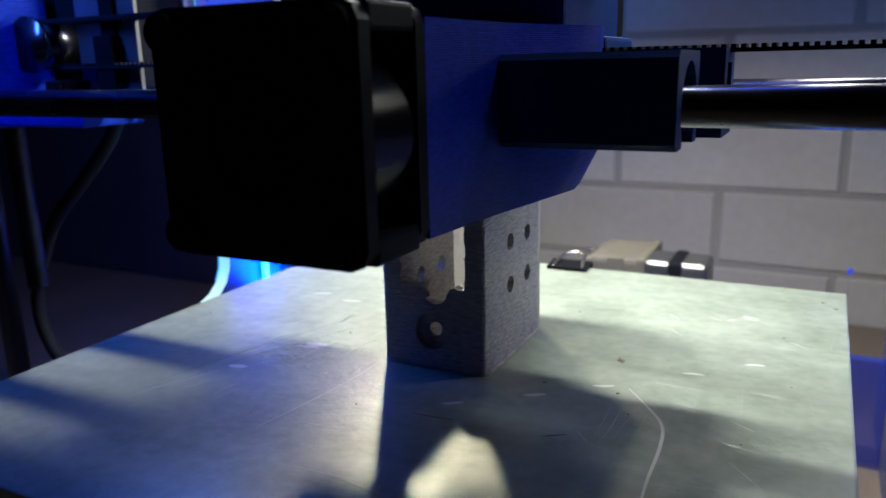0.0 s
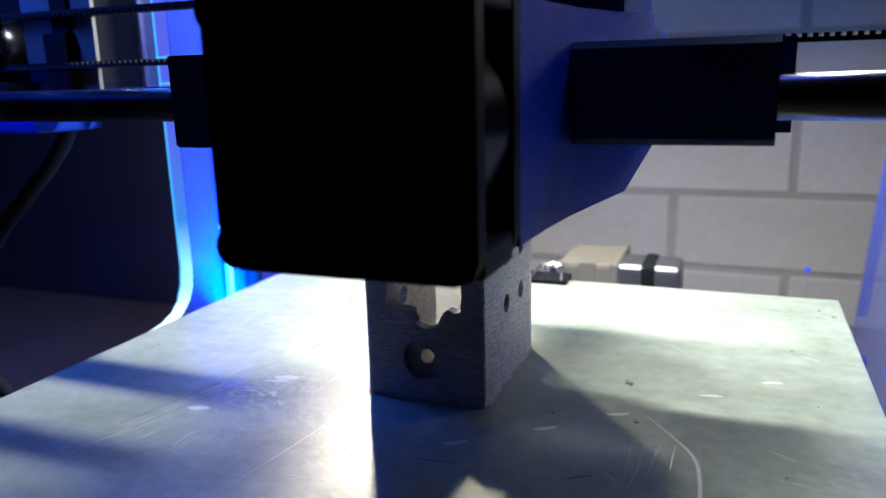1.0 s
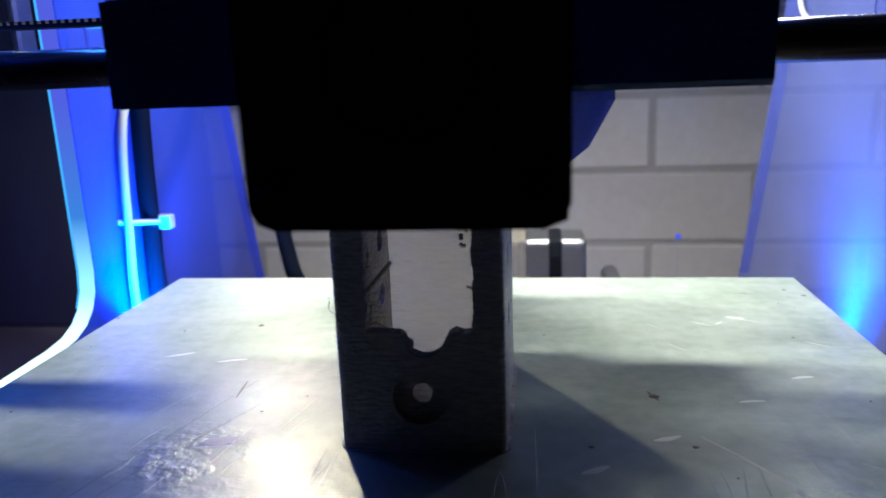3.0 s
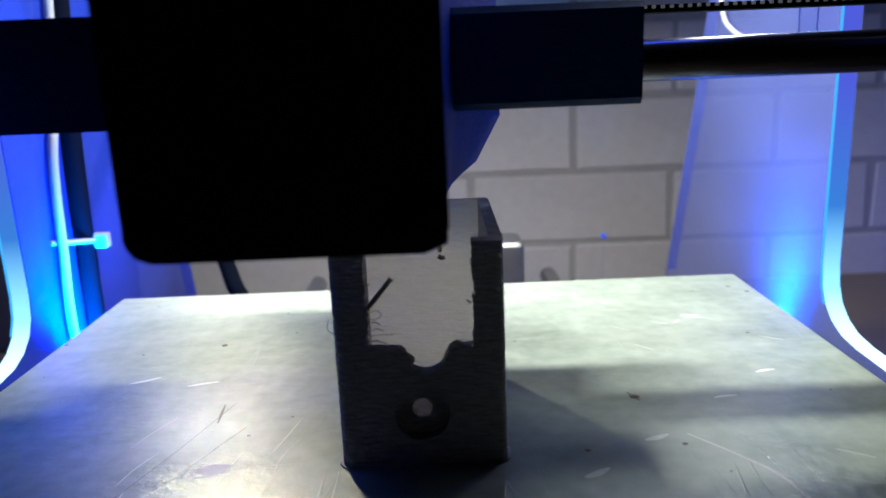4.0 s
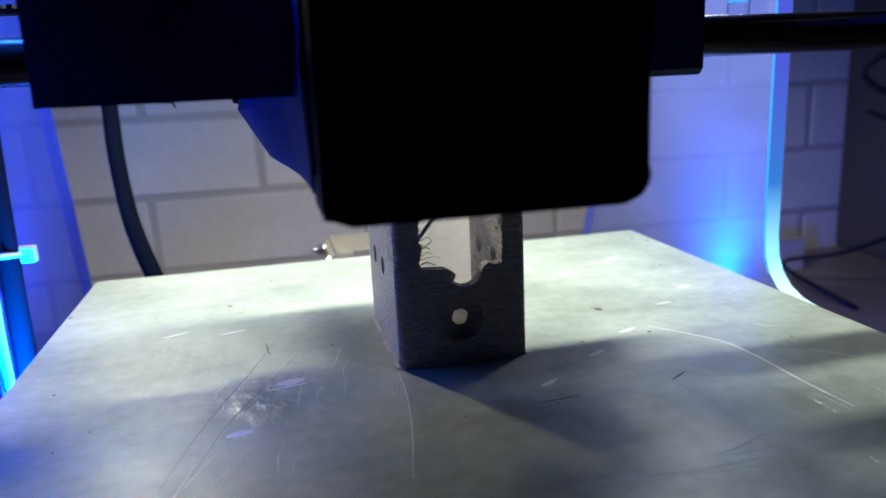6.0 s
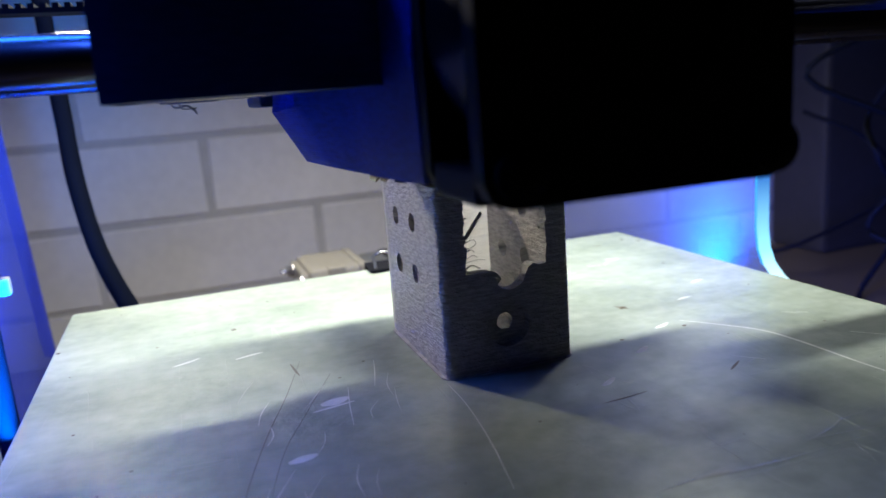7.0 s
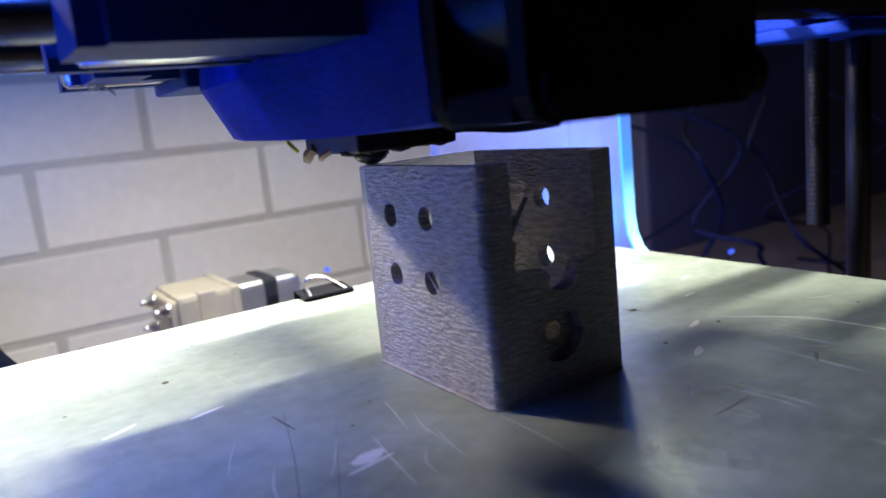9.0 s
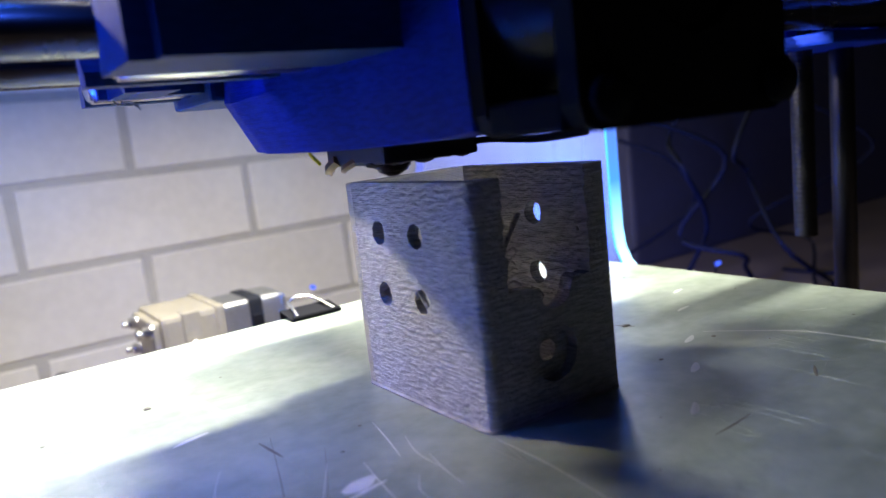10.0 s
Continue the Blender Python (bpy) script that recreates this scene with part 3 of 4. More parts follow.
def carriage():
    t = thing("extruder_carriage", "dark blue printed extruder carriage with a black fan and hot nozzle", "printer carriage")
    # fan, 40 mm square and 20 deep
    fan = part("fan", prism(round_rect(-20, 20, 48, 88, 3.2, 2), -53, -50, "y", [circle(0, 68, 18.6, 36)]), BLACK, t, "black square cooling fan")
    part("fan_flange", prism(round_rect(-20, 20, 48, 88, 3.2, 2), -36.5, -33.5, "y", [circle(0, 68, 18.6, 36)]), BLACK, fan)
    for sx in (-1, 1):
        for sz in (-1, 1):
            part("corner_post", box(sx * 17.6 - 2.2, sx * 17.6 + 2.2, -50.1, -36.4, 68 + sz * 17.6 - 2.2, 68 + sz * 17.6 + 2.2, 0.7), BLACK, fan)
            smooth(part("screw_head", cyl((sx * 16.2, -55.6, 68 + sz * 16.2), (sx * 16.2, -52.8, 68 + sz * 16.2), 3.0, 16, bevel=0.6), BLACK, fan))
    ring = bmesh.new()
    prism(circle(0, 68, 19.6, 40), -50.1, -36.4, "y", [circle(0, 68, 18.7, 40)], ring)
    shroud = smooth(part("shroud", ring, GLOSS, fan, "glossy black round fan housing"))
    shroud.data.set_sharp_from_angle(angle=radians(40))
    part("hub", cyl((0, -52.5, 68), (0, -38, 68), 9.5, 28, bevel=0.8), BLACK, fan)
    for k in range(7):
        bm = bmesh.new()
        a0 = 2 * math.pi * k / 7
        pts = []
        for r in (9.0, 18.2):
            for da, y in ((0.0, -51), (0.62, -40)):
                pts.append(Vector((r * math.cos(a0 + da), y, 68 + r * math.sin(a0 + da))))
        off = Vector((0, 0.9, 0))
        v = [bm.verts.new(p * M) for p in (pts[0], pts[1], pts[3], pts[2])] + [bm.verts.new((p + off) * M) for p in (pts[0], pts[1], pts[3], pts[2])]
        for q in ((0, 1, 2, 3), (7, 6, 5, 4), (0, 4, 5, 1), (1, 5, 6, 2), (2, 6, 7, 3), (3, 7, 4, 0)):
            bm.faces.new([v[i] for i in q])
        part("blade", bm, BLACK, fan)
    part("guard", prism(circle(0, 68, 19.0, 40), -53.6, -52.9, "y", [circle(0, 68, 9.8, 30)]), BLACK, fan)
    # duct: narrow behind the fan, wider at the rear, sloping cheeks below
    sec = []
    for y, top, mid, low, zmid, zlow in ((-33.4, 20, 20, 20, 66, 48.4), (-28, 20, 20, 19.6, 65, 48), (-16, 20.6, 20.6, 19.8, 63, 47.6), (-2, 22.5, 22.5, 21, 61.5, 47.4),
                                         (10, 26, 26.5, 23.2, 60.3, 47.5), (19, 30, 30.4, 25.4, 59.5, 47.8), (26, 32.4, 32.7, 27.2, 59, 48.1), (33, 31.5, 31.6, 26.6, 59.4, 48.6)):
        zlow += 0.9
        k = 1.0 - 0.08 * max(0.0, min(1.0, (y + 16) / 42))
        sec.append((y, [(-top * k, 86), (-top * k, zmid + 6), (-mid * 1.02 * k, zmid), (-low * k, zlow), (-low * 0.5, zlow - 0.2), (low * 0.5, zlow - 0.2), (low, zlow), (mid, zmid), (top, zmid + 6), (top, 86)]))
    fine = []
    for (y0, r0), (y1, r1) in zip(sec, sec[1:]):
        for k in range(3):
            f = k / 3
            fine.append((y0 + (y1 - y0) * f, [(a + (c - a) * f, b + (d - b) * f) for (a, b), (c, d) in zip(r0, r1)]))
    sec = fine + [sec[-1]]
    duct = part("duct", loft(sec), BLUE, t, "blue printed fan duct with fine layer lines")
    duct.data.shade_smooth()
    duct.data.set_sharp_from_angle(angle=radians(28))
    part("body", box(-28, 28, 14, 60, 62, 118, 1.2), NAVY, t)
    part("back_plate", box(-32, 32, 33.1, 60, 60, 84, 1.0), NAVY, t)
    part("motor", box(-21, 21, 61, 96, 78, 120, 2.5), BLACK, t, "black stepper motor")
    for y in (ROD_F, ROD_R):
        bearing_block(t, 20.5, 55.5, y, 13.0 if y == ROD_F else 10.5)
        bearing_block(t, -57.5 if y == ROD_F else -51.0, -20.5, y, 26.0 if y == ROD_F else 10.5)
    part("belt_clamp", prism([(24, 62), (40, 62), (40, 80.6), (24, 80.6)], 40, 59.5, "x", [[(28, 70), (36, 70), (36, 77.5), (28, 77.5)]]), NAVY, t)
    part("belt_clamp", prism([(24, 62), (40, 62), (40, 80.6), (24, 80.6)], -49.5, -40, "x", [[(28, 70), (36, 70), (36, 77.5), (28, 77.5)]]), NAVY, t)
    smooth(part("clamp_screw", cyl((24, 33, 84), (24, 33, 89), 2.8, 16), NICKEL, t))
    # hot end
    part("heater_block", box(-10, 12, 8, 32, 44.6, 48.4, 0.7), CHAR, t, "charred heater block")
    bm = bmesh.new()
    cyl((-1, 20.5, 44.4), (-1, 20.5, 43.4), 3.8, 6, bm=bm)
    cyl((-1, 20.5, 44.2), (-1, 20.5, 42.6), 3.9, 20, 3.0, bm=bm)
    cyl((-1, 20.5, 42.65), (-1, 20.5, 41.6), 3.0, 20, 0.9, bm=bm)
    smooth(part("nozzle", bm, BRASS, t, "burnt brass nozzle"))
    rnd = random.Random(4)
    bm = bmesh.new()
    for k in range(26):
        x, y = rnd.uniform(-10.5, 12), rnd.uniform(8, 32)
        bmesh.ops.create_icosphere(bm, subdivisions=1, radius=rnd.uniform(0.6, 1.7) * M, matrix=Matrix.Translation(Vector((x, y, 44.7)) * M) @ Matrix.Diagonal((1.4, 1.2, 0.5, 1)))
    part("crust", bm, CHAR, t)
    part("tape_flap", tube([(-10, 27, 46), (-10.6, 29.5, 44.6), (-10.2, 31, 43.8)], 1.2, 4, 5), KAPTON, t, "amber heat tape")
    part("tape_flap", tube([(-9.4, 20, 45.6), (-10.4, 23, 44.4), (-9.6, 25.5, 43.9)], 0.8, 4, 5), KAPTON, t, "amber heat tape")
    part("heater_wire", tube([(9, 14, 46), (12, 6, 47), (12, -10, 46.4), (8, -26, 47.2)], 0.7, 6, 8), RUBBER, t)
    part("stringing", tube([(-49, 38, 62.3), (-48, 38, 61.2), (-46, 38.6, 61.6), (-44.6, 38, 60.6), (-44, 38, 59.8)], 0.22, 5, 5), WHITE, t, "fine white plastic string")
    part("stringing", tube([(-47.5, 38, 62.3), (-46.5, 38.3, 60.9), (-44, 38, 61.0)], 0.18, 5, 5), WHITE, t, "fine white plastic string")
    part("filament_wisp", tube([(-15, 30, 49.2), (-14.2, 30.4, 47.6), (-13.4, 30.2, 46.6), (-12.2, 31, 45.6)], 0.42, 4, 6), YELLOW, t, "yellow wisp of filament")
    CAR.append(t)


# ---- the printer's frame ----
def x_axis():
    for y in (ROD_F, ROD_R):
        smooth(tagged(part("x_rod", cyl((-160, y, ROD_Z), (186, y, ROD_Z), 4.0, 24), BLACK_STEEL), "dark polished steel guide rod across the printer", "rod", "guide rods"))
    bm = bmesh.new()
    box(-142, 168, 31, 37, 79.6, 80.5, bm=bm)
    for k in range(154):
        x = -141 + 2 * k
        box(x, x + 1.05, 31, 37, 80.4, 81.3, bm=bm)
    bt = thing("drive_belt", "black toothed rubber drive belt along the rods", "belt")
    part("lower_run", bm, RUBBER, bt)
    bm = bmesh.new()
    box(-142, 168, 31, 37, 95.2, 96.1, bm=bm)
    for k in range(154):
        x = -141 + 2 * k
        box(x, x + 1.05, 31, 37, 94.4, 95.3, bm=bm)
    part("upper_run", bm, RUBBER, bt)
    # left end with its motor and pulley
    e = thing("left_axis_end", "bright blue printed axis end with motor and belt pulley", "printer part")
    part("bracket", box(-178, -146, 8, 58, 60.5, 66, 1), BLUE, e)
    part("upright", box(-178, -146, 10, 40, 66, 108, 1.2), BLUE, e)
    part("shelf", box(-146.2, -104, 16, 40, 61.5, 65.4, 0.8), BLUE, e)
    mo = part("motor", box(-170, -128, 44, 86, 72, 114, 3), BLACK, e, "black and silver stepper motor")
    part("motor_cap", box(-171, -127, 86, 96, 71, 115, 2), ALU, mo)
    smooth(part("pulley", cyl((-140, 28, 87.8), (-140, 44, 87.8), 7.6, 24, bevel=0.5), BLACK_STEEL, e))
    smooth(part("pulley_flange", cyl((-140, 26.6, 87.8), (-140, 28, 87.8), 9.4, 24), BLACK_STEEL, e))
    part("end_switch", box(-128, -121, 22, 34, 66, 76, 0.6), BLACK, e)
    part("switch_lever", box(-121, -120.4, 24, 33, 68, 75, 0.1), BRASS, e)
    sp = thing("switch_board", "pale silver circuit board standing behind the belt", "circuit board")
    part("board", box(-127, -99, 36, 37.6, 65.6, 108, 0.4), ALU, sp)
    part("ribbon", box(-113.5, -107, 34.4, 35.8, 76, 108, 0.4), BLACK, sp)
    part("plug", box(-114.5, -106, 31.5, 36, 72, 90, 0.6), BLACK, sp)
    e = thing("right_axis_end", "bright blue printed axis end holding the guide rods", "printer part")
    part("bracket", box(151, 205, 4, 40, 61.5, 65.2, 1), BLUE, e)
    part("upright", box(182, 205, 6, 58, 65.2, 108, 1.2), BLUE, e)
    part("idler_arm", box(160, 182.2, 24, 44, 65.2, 99, 1.0), BLUE, e)
    smooth(part("idler", cyl((166, 29, 87.8), (166, 39, 87.8), 6.8, 20), STEEL, e))


def z_axis():
    for nm, xx, z0, lab in (("lead_screw", 170.0, 1.0, "dark threaded rod ending in the open above the plate"), ("lead_screw", -152.0, 2.0, "dark threaded rod ending in the open above the plate")):
        bm = bmesh.new()
        rings = []
        n, turns, top = 14, 80, 130.0
        for k in range(turns * 4 + 1):
            z = z0 + (top - z0) * k / (turns * 4)
            r = 3.6 + (0.05 if k % 4 in (1, 2) else -0.07)
            rings.append([bm.verts.new(Vector((xx + r * math.cos(2 * math.pi * j / n), 25 + r * math.sin(2 * math.pi * j / n), z)) * M) for j in range(n)])
        for a, b in zip(rings, rings[1:]):
            for j in range(n):
                bm.faces.new((a[j], a[(j + 1) % n], b[(j + 1) % n], b[j]))
        bm.faces.new(rings[0])
        bm.faces.new(rings[-1])
        smooth(tagged(part(nm, bm, DARK_STEEL), lab, "rod", "lead screws"))
    for xx in (195.0, -172.0):
        smooth(tagged(part("z_rod", cyl((xx, 25, DESK_Z), (xx, 25, 170), 4.0, 20), DARK_STEEL), "dark steel upright guide rod", "rod", "upright rods"))


def side_panel(name, x0, x1, inner, label, back, sheet):
    """An acrylic cheek: straight front edge that sweeps forward into a foot, rear edge leaning back."""
    t = thing(name, label, "printer frame", group="side panels")
    front = [(80, 170), (80, 6), (79, -1), (76.5, -6), (72, -10), (66, -12.5), (58, -13.6), (30, -14.5), (10, -16), (10, DESK_Z)]
    rear = [(back[0], DESK_Z), (back[1], -40), (back[2], 52), (back[3], 95), (back[4], 170)]
    part("sheet", prism(front + rear, x0, x1, "x"), sheet, t)
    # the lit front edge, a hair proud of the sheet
    def strip(pts, a, b, off, mat, nm, lab):
        bm = bmesh.new()
        out = []
        for i, (y, z) in enumerate(pts):
            p, q = Vector(pts[max(i - 1, 0)]), Vector(pts[min(i + 1, len(pts) - 1)])
            d = (q - p).normalized()
            nrm = Vector((d.y, -d.x))
            if nrm.x > 0 and abs(nrm.x) > 0.3:
                nrm = -nrm
            elif nrm.y < 0 and abs(nrm.x) <= 0.3:
                nrm = -nrm
            out.append([bm.verts.new(Vector((xx, y + nrm.x * o, z + nrm.y * o)) * M) for xx, o in ((a, 0.02), (a, off), (b, off), (b, 0.02))])
        for u, v in zip(out, out[1:]):
            for k in range(4):
                bm.faces.new((u[k], u[(k + 1) % 4], v[(k + 1) % 4], v[k]))
        bm.faces.new(out[0])
        bm.faces.new(out[-1][::-1])
        return part(nm, bm, mat, t, lab)
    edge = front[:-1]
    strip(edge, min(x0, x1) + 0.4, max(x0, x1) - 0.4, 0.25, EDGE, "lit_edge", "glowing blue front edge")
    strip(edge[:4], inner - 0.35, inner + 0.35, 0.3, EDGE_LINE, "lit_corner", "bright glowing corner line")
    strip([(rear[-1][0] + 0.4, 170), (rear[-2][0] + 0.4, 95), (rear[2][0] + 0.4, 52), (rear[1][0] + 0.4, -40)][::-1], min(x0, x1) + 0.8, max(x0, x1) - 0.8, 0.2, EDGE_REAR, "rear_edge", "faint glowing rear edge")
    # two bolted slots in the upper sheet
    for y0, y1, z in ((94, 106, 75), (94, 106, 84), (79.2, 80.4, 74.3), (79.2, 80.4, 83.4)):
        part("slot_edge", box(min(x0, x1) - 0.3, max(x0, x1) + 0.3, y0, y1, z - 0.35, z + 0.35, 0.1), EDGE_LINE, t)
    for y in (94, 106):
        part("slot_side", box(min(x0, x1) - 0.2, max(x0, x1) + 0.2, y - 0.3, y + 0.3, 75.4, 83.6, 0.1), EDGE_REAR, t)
    for y, z in ((96, -30), (150, -34)):
        part("diode", box(inner - 1.2, inner + 1.2, y - 3, y + 3, z - 2, z + 2, 0.3), LED_BLUE, t)
    return t


CABLE = surface("pale_cable_sheath", (0.26, 0.26, 0.26), 0.45, grain=500, amount=0.06, bump=0.05)
TUBE = surface("milky_plastic", (0.42, 0.42, 0.47), 0.4, grain=500, amount=0.08)
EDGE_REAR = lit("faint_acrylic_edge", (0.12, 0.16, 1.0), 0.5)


def frame_parts():
    side_panel("left_side_panel", -115, -109, -115, "clear acrylic side panel lit blue through its edges", (234, 228, 204, 193, 179), ACRYLIC)
    side_panel("right_side_panel", 136, 142, 136, "clear acrylic side panel lit blue through its edges", (244, 238, 203, 189, 176), PALE_ACRYLIC)
    t = thing("led_bar", "white led light bar fixed over the print bed", "lamp")
    part("housing", box(-108.9, 135.9, 120, 136, 189.5, 196, 1), ALU, t)
    part("end_arm", box(-108.9, -104, 110, 140, 168, 189.4, 0.5), ALU, t)
    part("end_arm", box(131, 135.9, 110, 140, 168, 189.4, 0.5), ALU, t)
    # unseen head and bent arm added to carry the front fill
    for x, w in ((112, 17),):
        h = thing("fill_lamp_head", "small square fill lamp on a bent arm, added above the plate", "lamp", group="arm lamps")
        part("head", box(x - w, x + w, 46, 78, 242, 249, 1.5), BLACK, h)
        part("arm", tube([(x, 70, 249), (x, 100, 246), (x, 124, 225), (x, 128, 196)], 2.2, 6, 8), BLACK, h)
    # housing added behind the side fill
    sd = thing("side_fill_lamp", "small fill lamp added on the inside of the side panel", "lamp")
    part("head", box(129.5, 135.8, 82, 110, 104, 122, 1), BLACK, sd)
    k = thing("spot_lamp", "small white diode lamp clamped to the side panel", "lamp")
    part("head", box(-124, -108, 243, 256, 180, 194, 1), BLACK, k)
    part("arm", tube([(-116, 252, 186), (-115, 232, 192), (-112, 206, 186), (-112, 178, 172)], 2.6, 6, 8), BLACK, k)
    part("clamp", box(-117, -107, 166, 180, 166, 178, 1), BLACK, k)
    # unseen flap, added to keep the spot's light off the plate's left side
    part("shade", prism([(-107.5, 205), (-106.3, 205.6), (-124.2, 243.0), (-125.4, 242.4)], 118, 198, "z"), BLACK, k, "black side flap added to cut the lamp's light")
    b = thing("rear_crossbar", "clear acrylic crossbar joining the side panels", "printer frame")
    part("bar", box(-108.9, 135.9, 196, 202, DESK_Z, -46, 0.3), ACRYLIC, b)
    # bed rails
    for xx in (-40, 68):
        smooth(tagged(part("bed_rod", cyl((xx, -150, -28), (xx, 195.8, -28), 4, 16), STEEL), "steel guide rod under the print bed", "rod", "bed rods"))
    f = thing("front_crossbar", "clear acrylic crossbar under the print bed", "printer frame")
    part("bar", box(-108.9, 135.9, 12, 18, DESK_Z, -46, 0.3), ACRYLIC, f)
    for xx in (-40, 68):
        part("rod_seat", box(xx - 6, xx + 6, 10, 20, -46, -23, 0.5), BLACK, f)


def gear_motor():
    """The bed's drive at the rear: a squat bright motor with a beige gearbox and a dark strap."""
    t = thing("gear_motor", "small silver and beige motor with a dark strap, behind the plate", "motor", (2, 18, -4))
    part("can", box(27, 57, 196, 222, -36, -12.5, 3.5, 3), ALU, t, "bright silver motor end")
    part("strap", box(38, 46, 195.3, 222.7, -36.6, -11.8, 3.0, 3), RUBBER, t, "dark strap")
    part("strap_buckle", box(39.5, 44.5, 194.4, 195.6, -30, -20, 0.4), BLACK, t)
    part("gearbox", box(0, 27, 197, 240, -38, -13, 2.5, 2), BEIGE, t, "beige gearbox")
    part("rib", box(9, 17, 196.2, 204, -30, -12.4, 0.8), BEIGE, t)
    part("rim", box(23.5, 28, 196.2, 240.6, -38.4, -12.2, 1.6), BEIGE, t)
    part("cover", box(-3, 4, 200, 238, -36, -15, 1.5, 2), BEIGE, t)
    for y, z in ((203, -18.5), (206, -31), (230, -18.5), (232, -31)):
        bolt = part("bolt", cyl((-6.5, y, z), (-2.8, y, z), 2.6, 6, bevel=0.4), NICKEL, t)
        smooth(part("stud", cyl((-9.5, y, z), (-6.4, y, z), 1.3, 12), NICKEL, bolt))
        part("washer", cyl((-3.4, y, z), (-2.7, y, z), 3.4, 18), NICKEL, bolt)
    smooth(part("adjusting_nut", cyl((12, 196.4, -27), (12, 191, -27), 2.8, 6, bevel=0.4), NICKEL, t))
    part("foot", prism([(-2, -40), (30, -40), (30, -36), (22, -34), (8, -33), (-2, -34.5)], 193, 200, "y"), ALU, t)
    part("bracket", box(0, 57, 200, 236, DESK_Z + 4, -37.5, 1), ALU, t)


def cables():
    c = thing("left_loom", "white and black cables tied to the acrylic side panel", "cable")
    smooth(part("white_cable", tube([(-106.8, 122, 130), (-106.8, 112, 70), (-106.6, 104, 50), (-106.6, 101, 34), (-106.4, 99, 14), (-106.4, 97, -6), (-106, 98, -40), (-106, 100, -66)], 1.6, 6, 8), CABLE, c, "white cable"))
    smooth(part("black_cable", tube([(-105.6, 126, 130), (-105.6, 116, 60), (-105.4, 113, 30), (-105.2, 112, 10), (-105, 111, -6), (-105, 112, -66)], 3.4, 6, 10), HOSE, c, "thick black cable"))
    part("cable_tie", tube([(-109.2, 97, 18.6), (-105.5, 105, 17.0), (-101, 114, 15.5)], 1.0, 5, 6), CABLE, c, "white nylon cable tie")
    part("tie_head", box(-103, -97.5, 112, 116, 12.8, 18.0, 0.8), CABLE, c)
    smooth(tagged(part("black_hose", tube([(-91, 225, 150), (-89.5, 218, 90), (-88, 210, 60), (-86, 198, 36), (-80.5, 180, 12), (-71, 160, -8), (-62, 148, -20), (-45, 148, -40), (-28, 152, -62), (-15, 156, DESK_Z + 4)], 3.4, 8, 12), HOSE), "thick black ribbed hose hanging behind the plate", "hose"))
    smooth(tagged(part("motor_cable", tube([(-116, 44, 112), (-117, 42, 80), (-120, 42, 62), (-130, 42, 50), (-145, 42, 37), (-163, 42, 21), (-175, 42, 1), (-180, 42, -14), (-177, 42, -28), (-168, 44, -42), (-140, 60, DESK_Z + 3)], 2.6, 8, 10), RUBBER), "thin black motor cable hanging in a loop", "cable"))
    # emissive discs for two blue spots of light; the posts are added to hold them
    smooth(tagged(part("blue_spot", cyl((122.7, 330.4, -42), (122.7, 328, -42), 1.5, 12), LED_BLUE), "small glowing blue spot", "diode"))
    smooth(tagged(part("blue_spot", cyl((300.6, 156, -46.5), (300.6, 153.5, -45.2), 1.1, 12), LED_BLUE), "small glowing blue spot", "diode"))
    tagged(part("spot_post", box(300.2, 301.0, 156.2, 157, DESK_Z, -45.0, 0.1), BLACK), "slim black post added to hold a blue glowing spot", "post")
    tagged(part("spot_post", box(122.4, 123.0, 330.2, 330.8, DESK_Z, -41.0, 0.1), TUBE), "slim milky post added to hold a blue glowing spot", "post")
    rnd = random.Random(8)
    for k in range(5):
        x0, y0 = 380 + rnd.uniform(-60, 120), 230 + rnd.uniform(-60, 60)
        pts = [(x0, y0, rnd.uniform(20, 80))]
        for j in range(5):
            pts.append((x0 + rnd.uniform(-60, 60), y0 + rnd.uniform(-40, 40), max(DESK_Z + 3, pts[-1][2] - rnd.uniform(10, 55))))
        pts.append((x0 + rnd.uniform(-90, 90), y0 + rnd.uniform(-50, 50), DESK_Z + 3))
        smooth(tagged(part("loose_cable", tube(pts, rnd.uniform(1.2, 2.0), 6, 8), RUBBER), "loose black cable tangled beside the printer", "cable", "loose cables"))
    smooth(tagged(part("feed_tube", tube([(134, 176, 130), (134, 172, 98), (134, 166, 84), (134, 158, 79), (134, 146, 75.4), (134, 128, 73)], 1.0, 8, 8), TUBE), "thin milky plastic feed tube against the side panel", "tube"))

    bx = thing("pale_box", "small pale cardboard box on the table against the wall", "box", (350, 352, DESK_Z))
    part("carton", box(-16, 16, -10, 10, 0, 24, 0.8), CARD, bx)
    part("flap", box(-16.4, 16.4, -10.4, 0, 24.1, 24.9, 0.2), CARD, bx)


room()
print_bed()
printed_bracket()
binder_clip()
carriage()
x_axis()
z_axis()
frame_parts()
gear_motor()
cables()


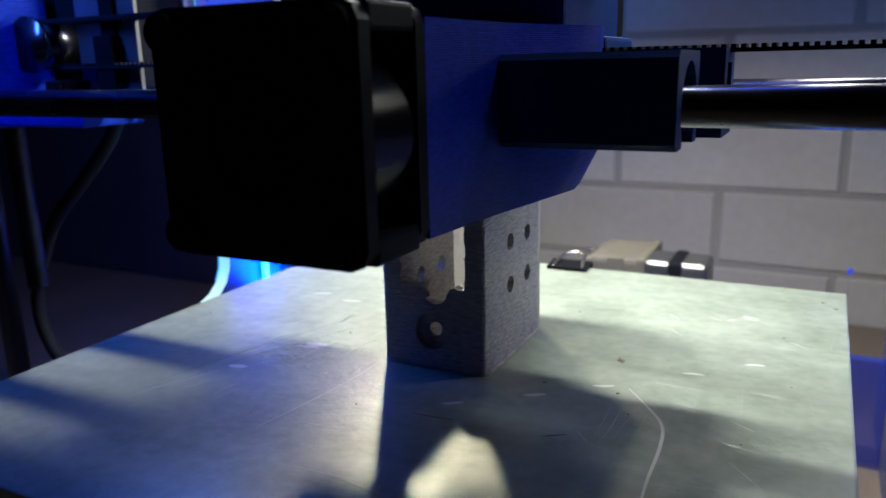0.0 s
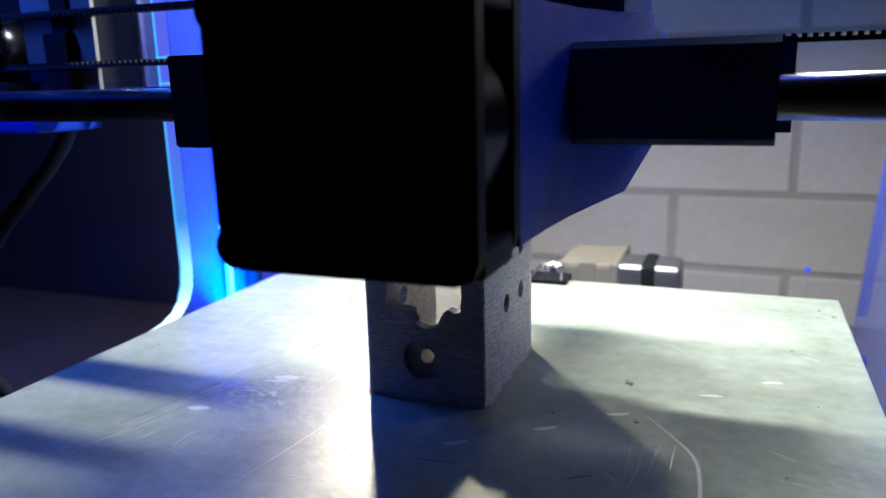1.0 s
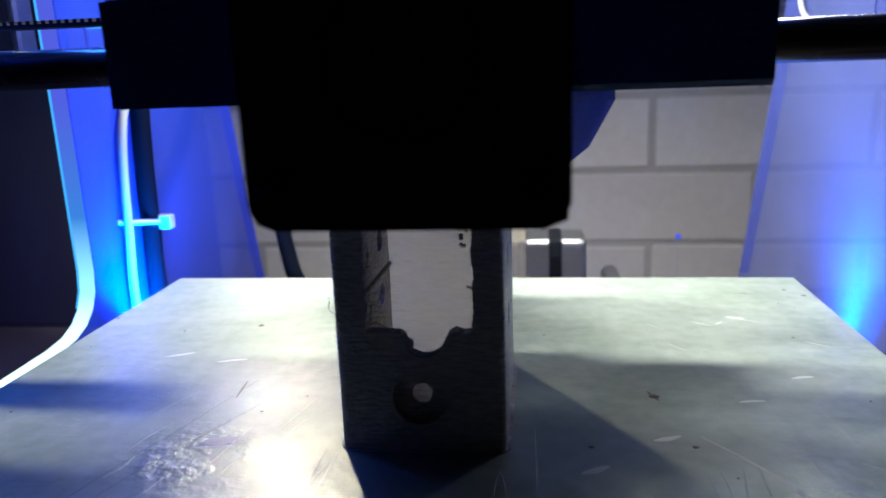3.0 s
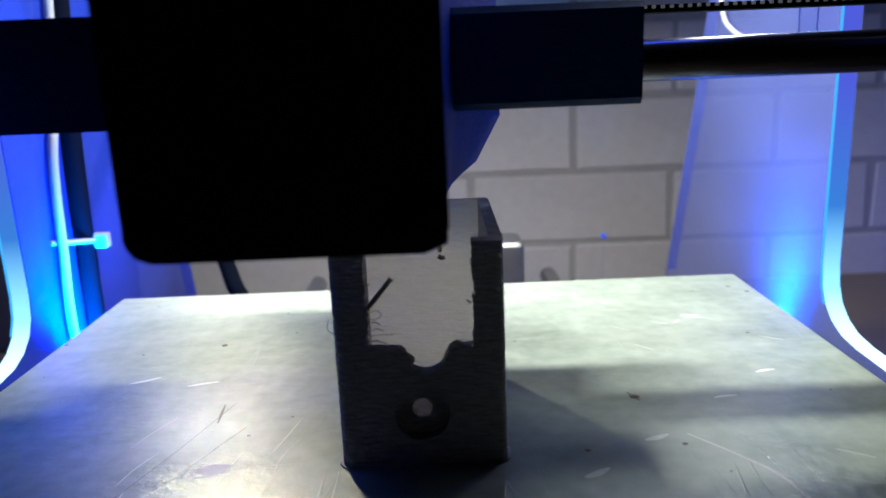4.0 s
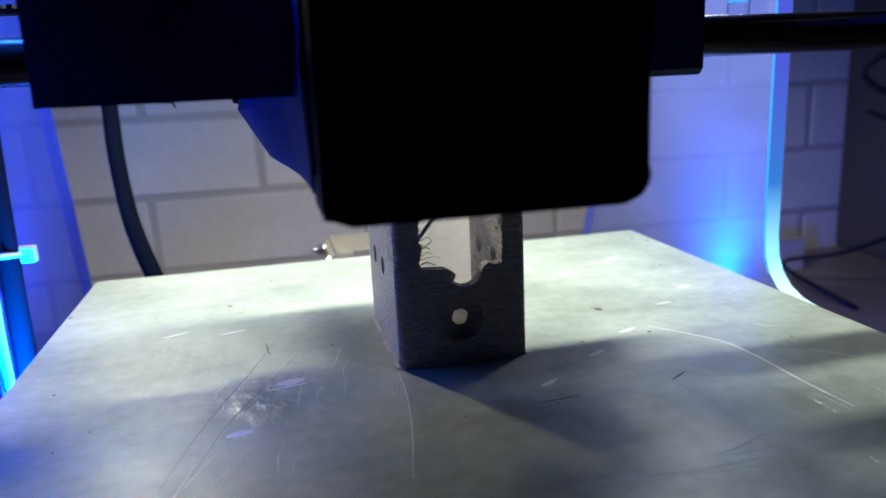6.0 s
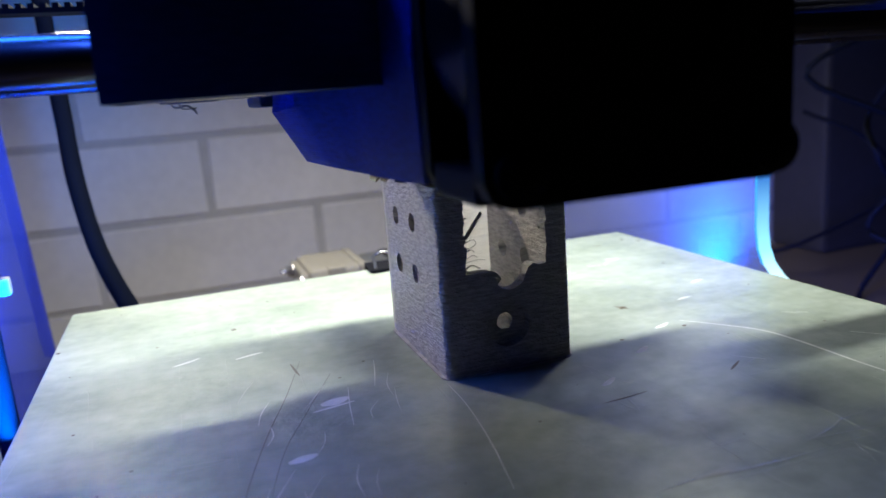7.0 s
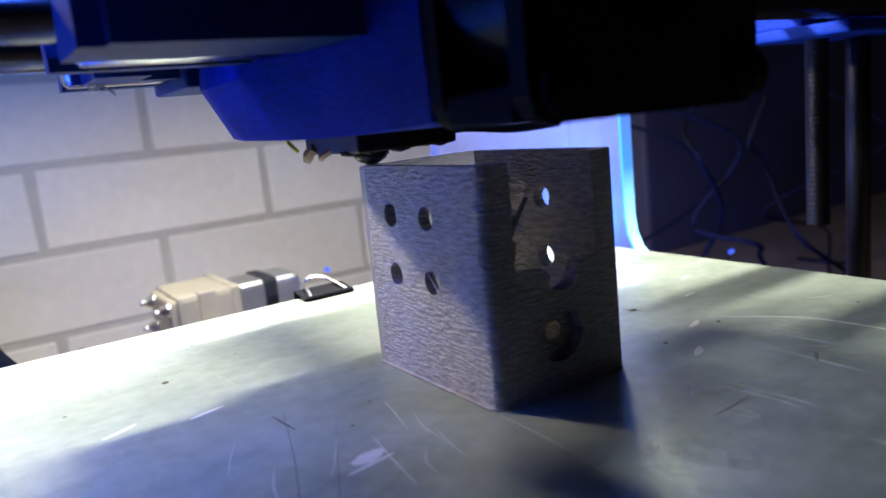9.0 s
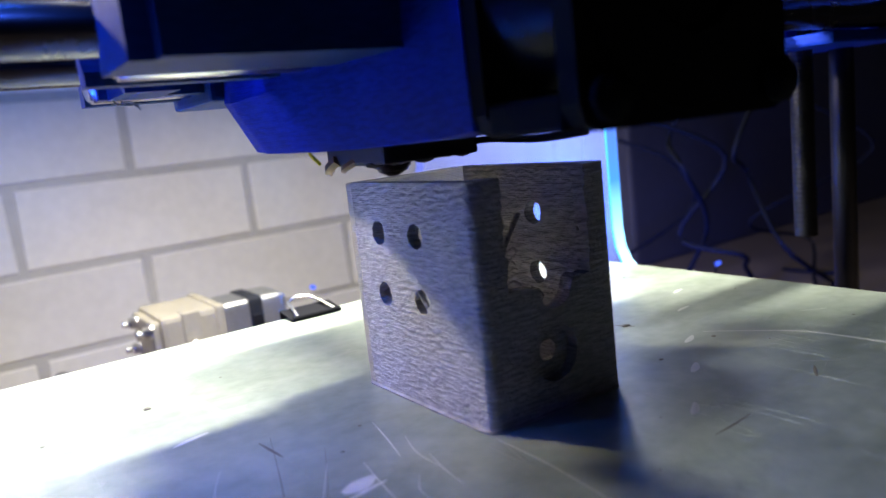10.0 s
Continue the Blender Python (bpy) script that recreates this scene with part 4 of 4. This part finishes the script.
def bricks():
    """Painted bricks of the rear wall, each a block of its own in front of the recessed mortar."""
    wall = bpy.data.objects["wall_north"]
    L, H = BRICK_L - 5, COURSE - 4.5
    shapes = []
    rnd = random.Random(3)
    for k in range(6):
        bm = box(-L / 2, L / 2, 1.6, 10, -H / 2, H / 2)
        for v in bm.verts:
            v.co += Vector((rnd.uniform(-1, 1), rnd.uniform(-0.3, 0.3), rnd.uniform(-0.7, 0.7))) * M
        bmesh.ops.bevel(bm, geom=bm.edges[:], offset=0.9 * M, segments=1, affect="EDGES")
        bmesh.ops.recalc_face_normals(bm, faces=bm.faces)
        me = bpy.data.meshes.new("brick")
        bm.to_mesh(me)
        bm.free()
        me.materials.append(BRICK)
        shapes.append(me)
    for row in range(-2, 7):
        x_first = -31.0 if row % 2 == 0 else 41.0
        z = JOINT_Z + (row + 0.5) * COURSE
        for k in range(-6, 8):
            x = x_first + (k + 0.5) * BRICK_L
            ob = new("brick", shapes[rnd.randrange(6)])
            ob.location = Vector((x, WALL_Y, z)) * M
            ob.parent = wall


bricks()


# ---- what moves ----
BED_Y = ((0.0, 20.0), (0.5, 19.7), (1.0, 10.0), (1.5, 0.5), (2.0, -10.0), (2.5, -19.5), (2.7, -20.5), (3.7, -20.5), (4.0, -20.0), (4.5, -10.5), (5.0, -0.5), (5.5, 10.0),
         (6.0, 19.4), (6.4, 20.0), (6.9, 19.8), (7.0, 19.0), (7.5, 10.0), (8.0, 0.5), (8.5, -10.0), (8.9, -18.0), (9.1, -19.2), (9.5, -19.4), (10.0, -19.4))
CAR_X = ((0.0, 23.5), (0.5, 30.5), (1.0, 30.5), (2.0, 30.5), (2.6, 30.3), (3.6, 0.8), (4.0, 0.8), (5.0, 0.8), (5.9, 0.8), (6.4, 5.0), (6.9, 1.8), (7.5, 0.8), (8.0, 0.5), (8.5, 1.2), (9.0, 3.0), (9.5, 8.0), (10.0, 11.5))


def motions():
    for ob in BED:
        base = ob.location.copy()
        walk(ob, [(t, pose(base.x, base.y + y * M, base.z)) for t, y in BED_Y])
    for ob in CAR:
        walk(ob, [(t, pose(x * M, 0, 0)) for t, x in CAR_X])


motions()
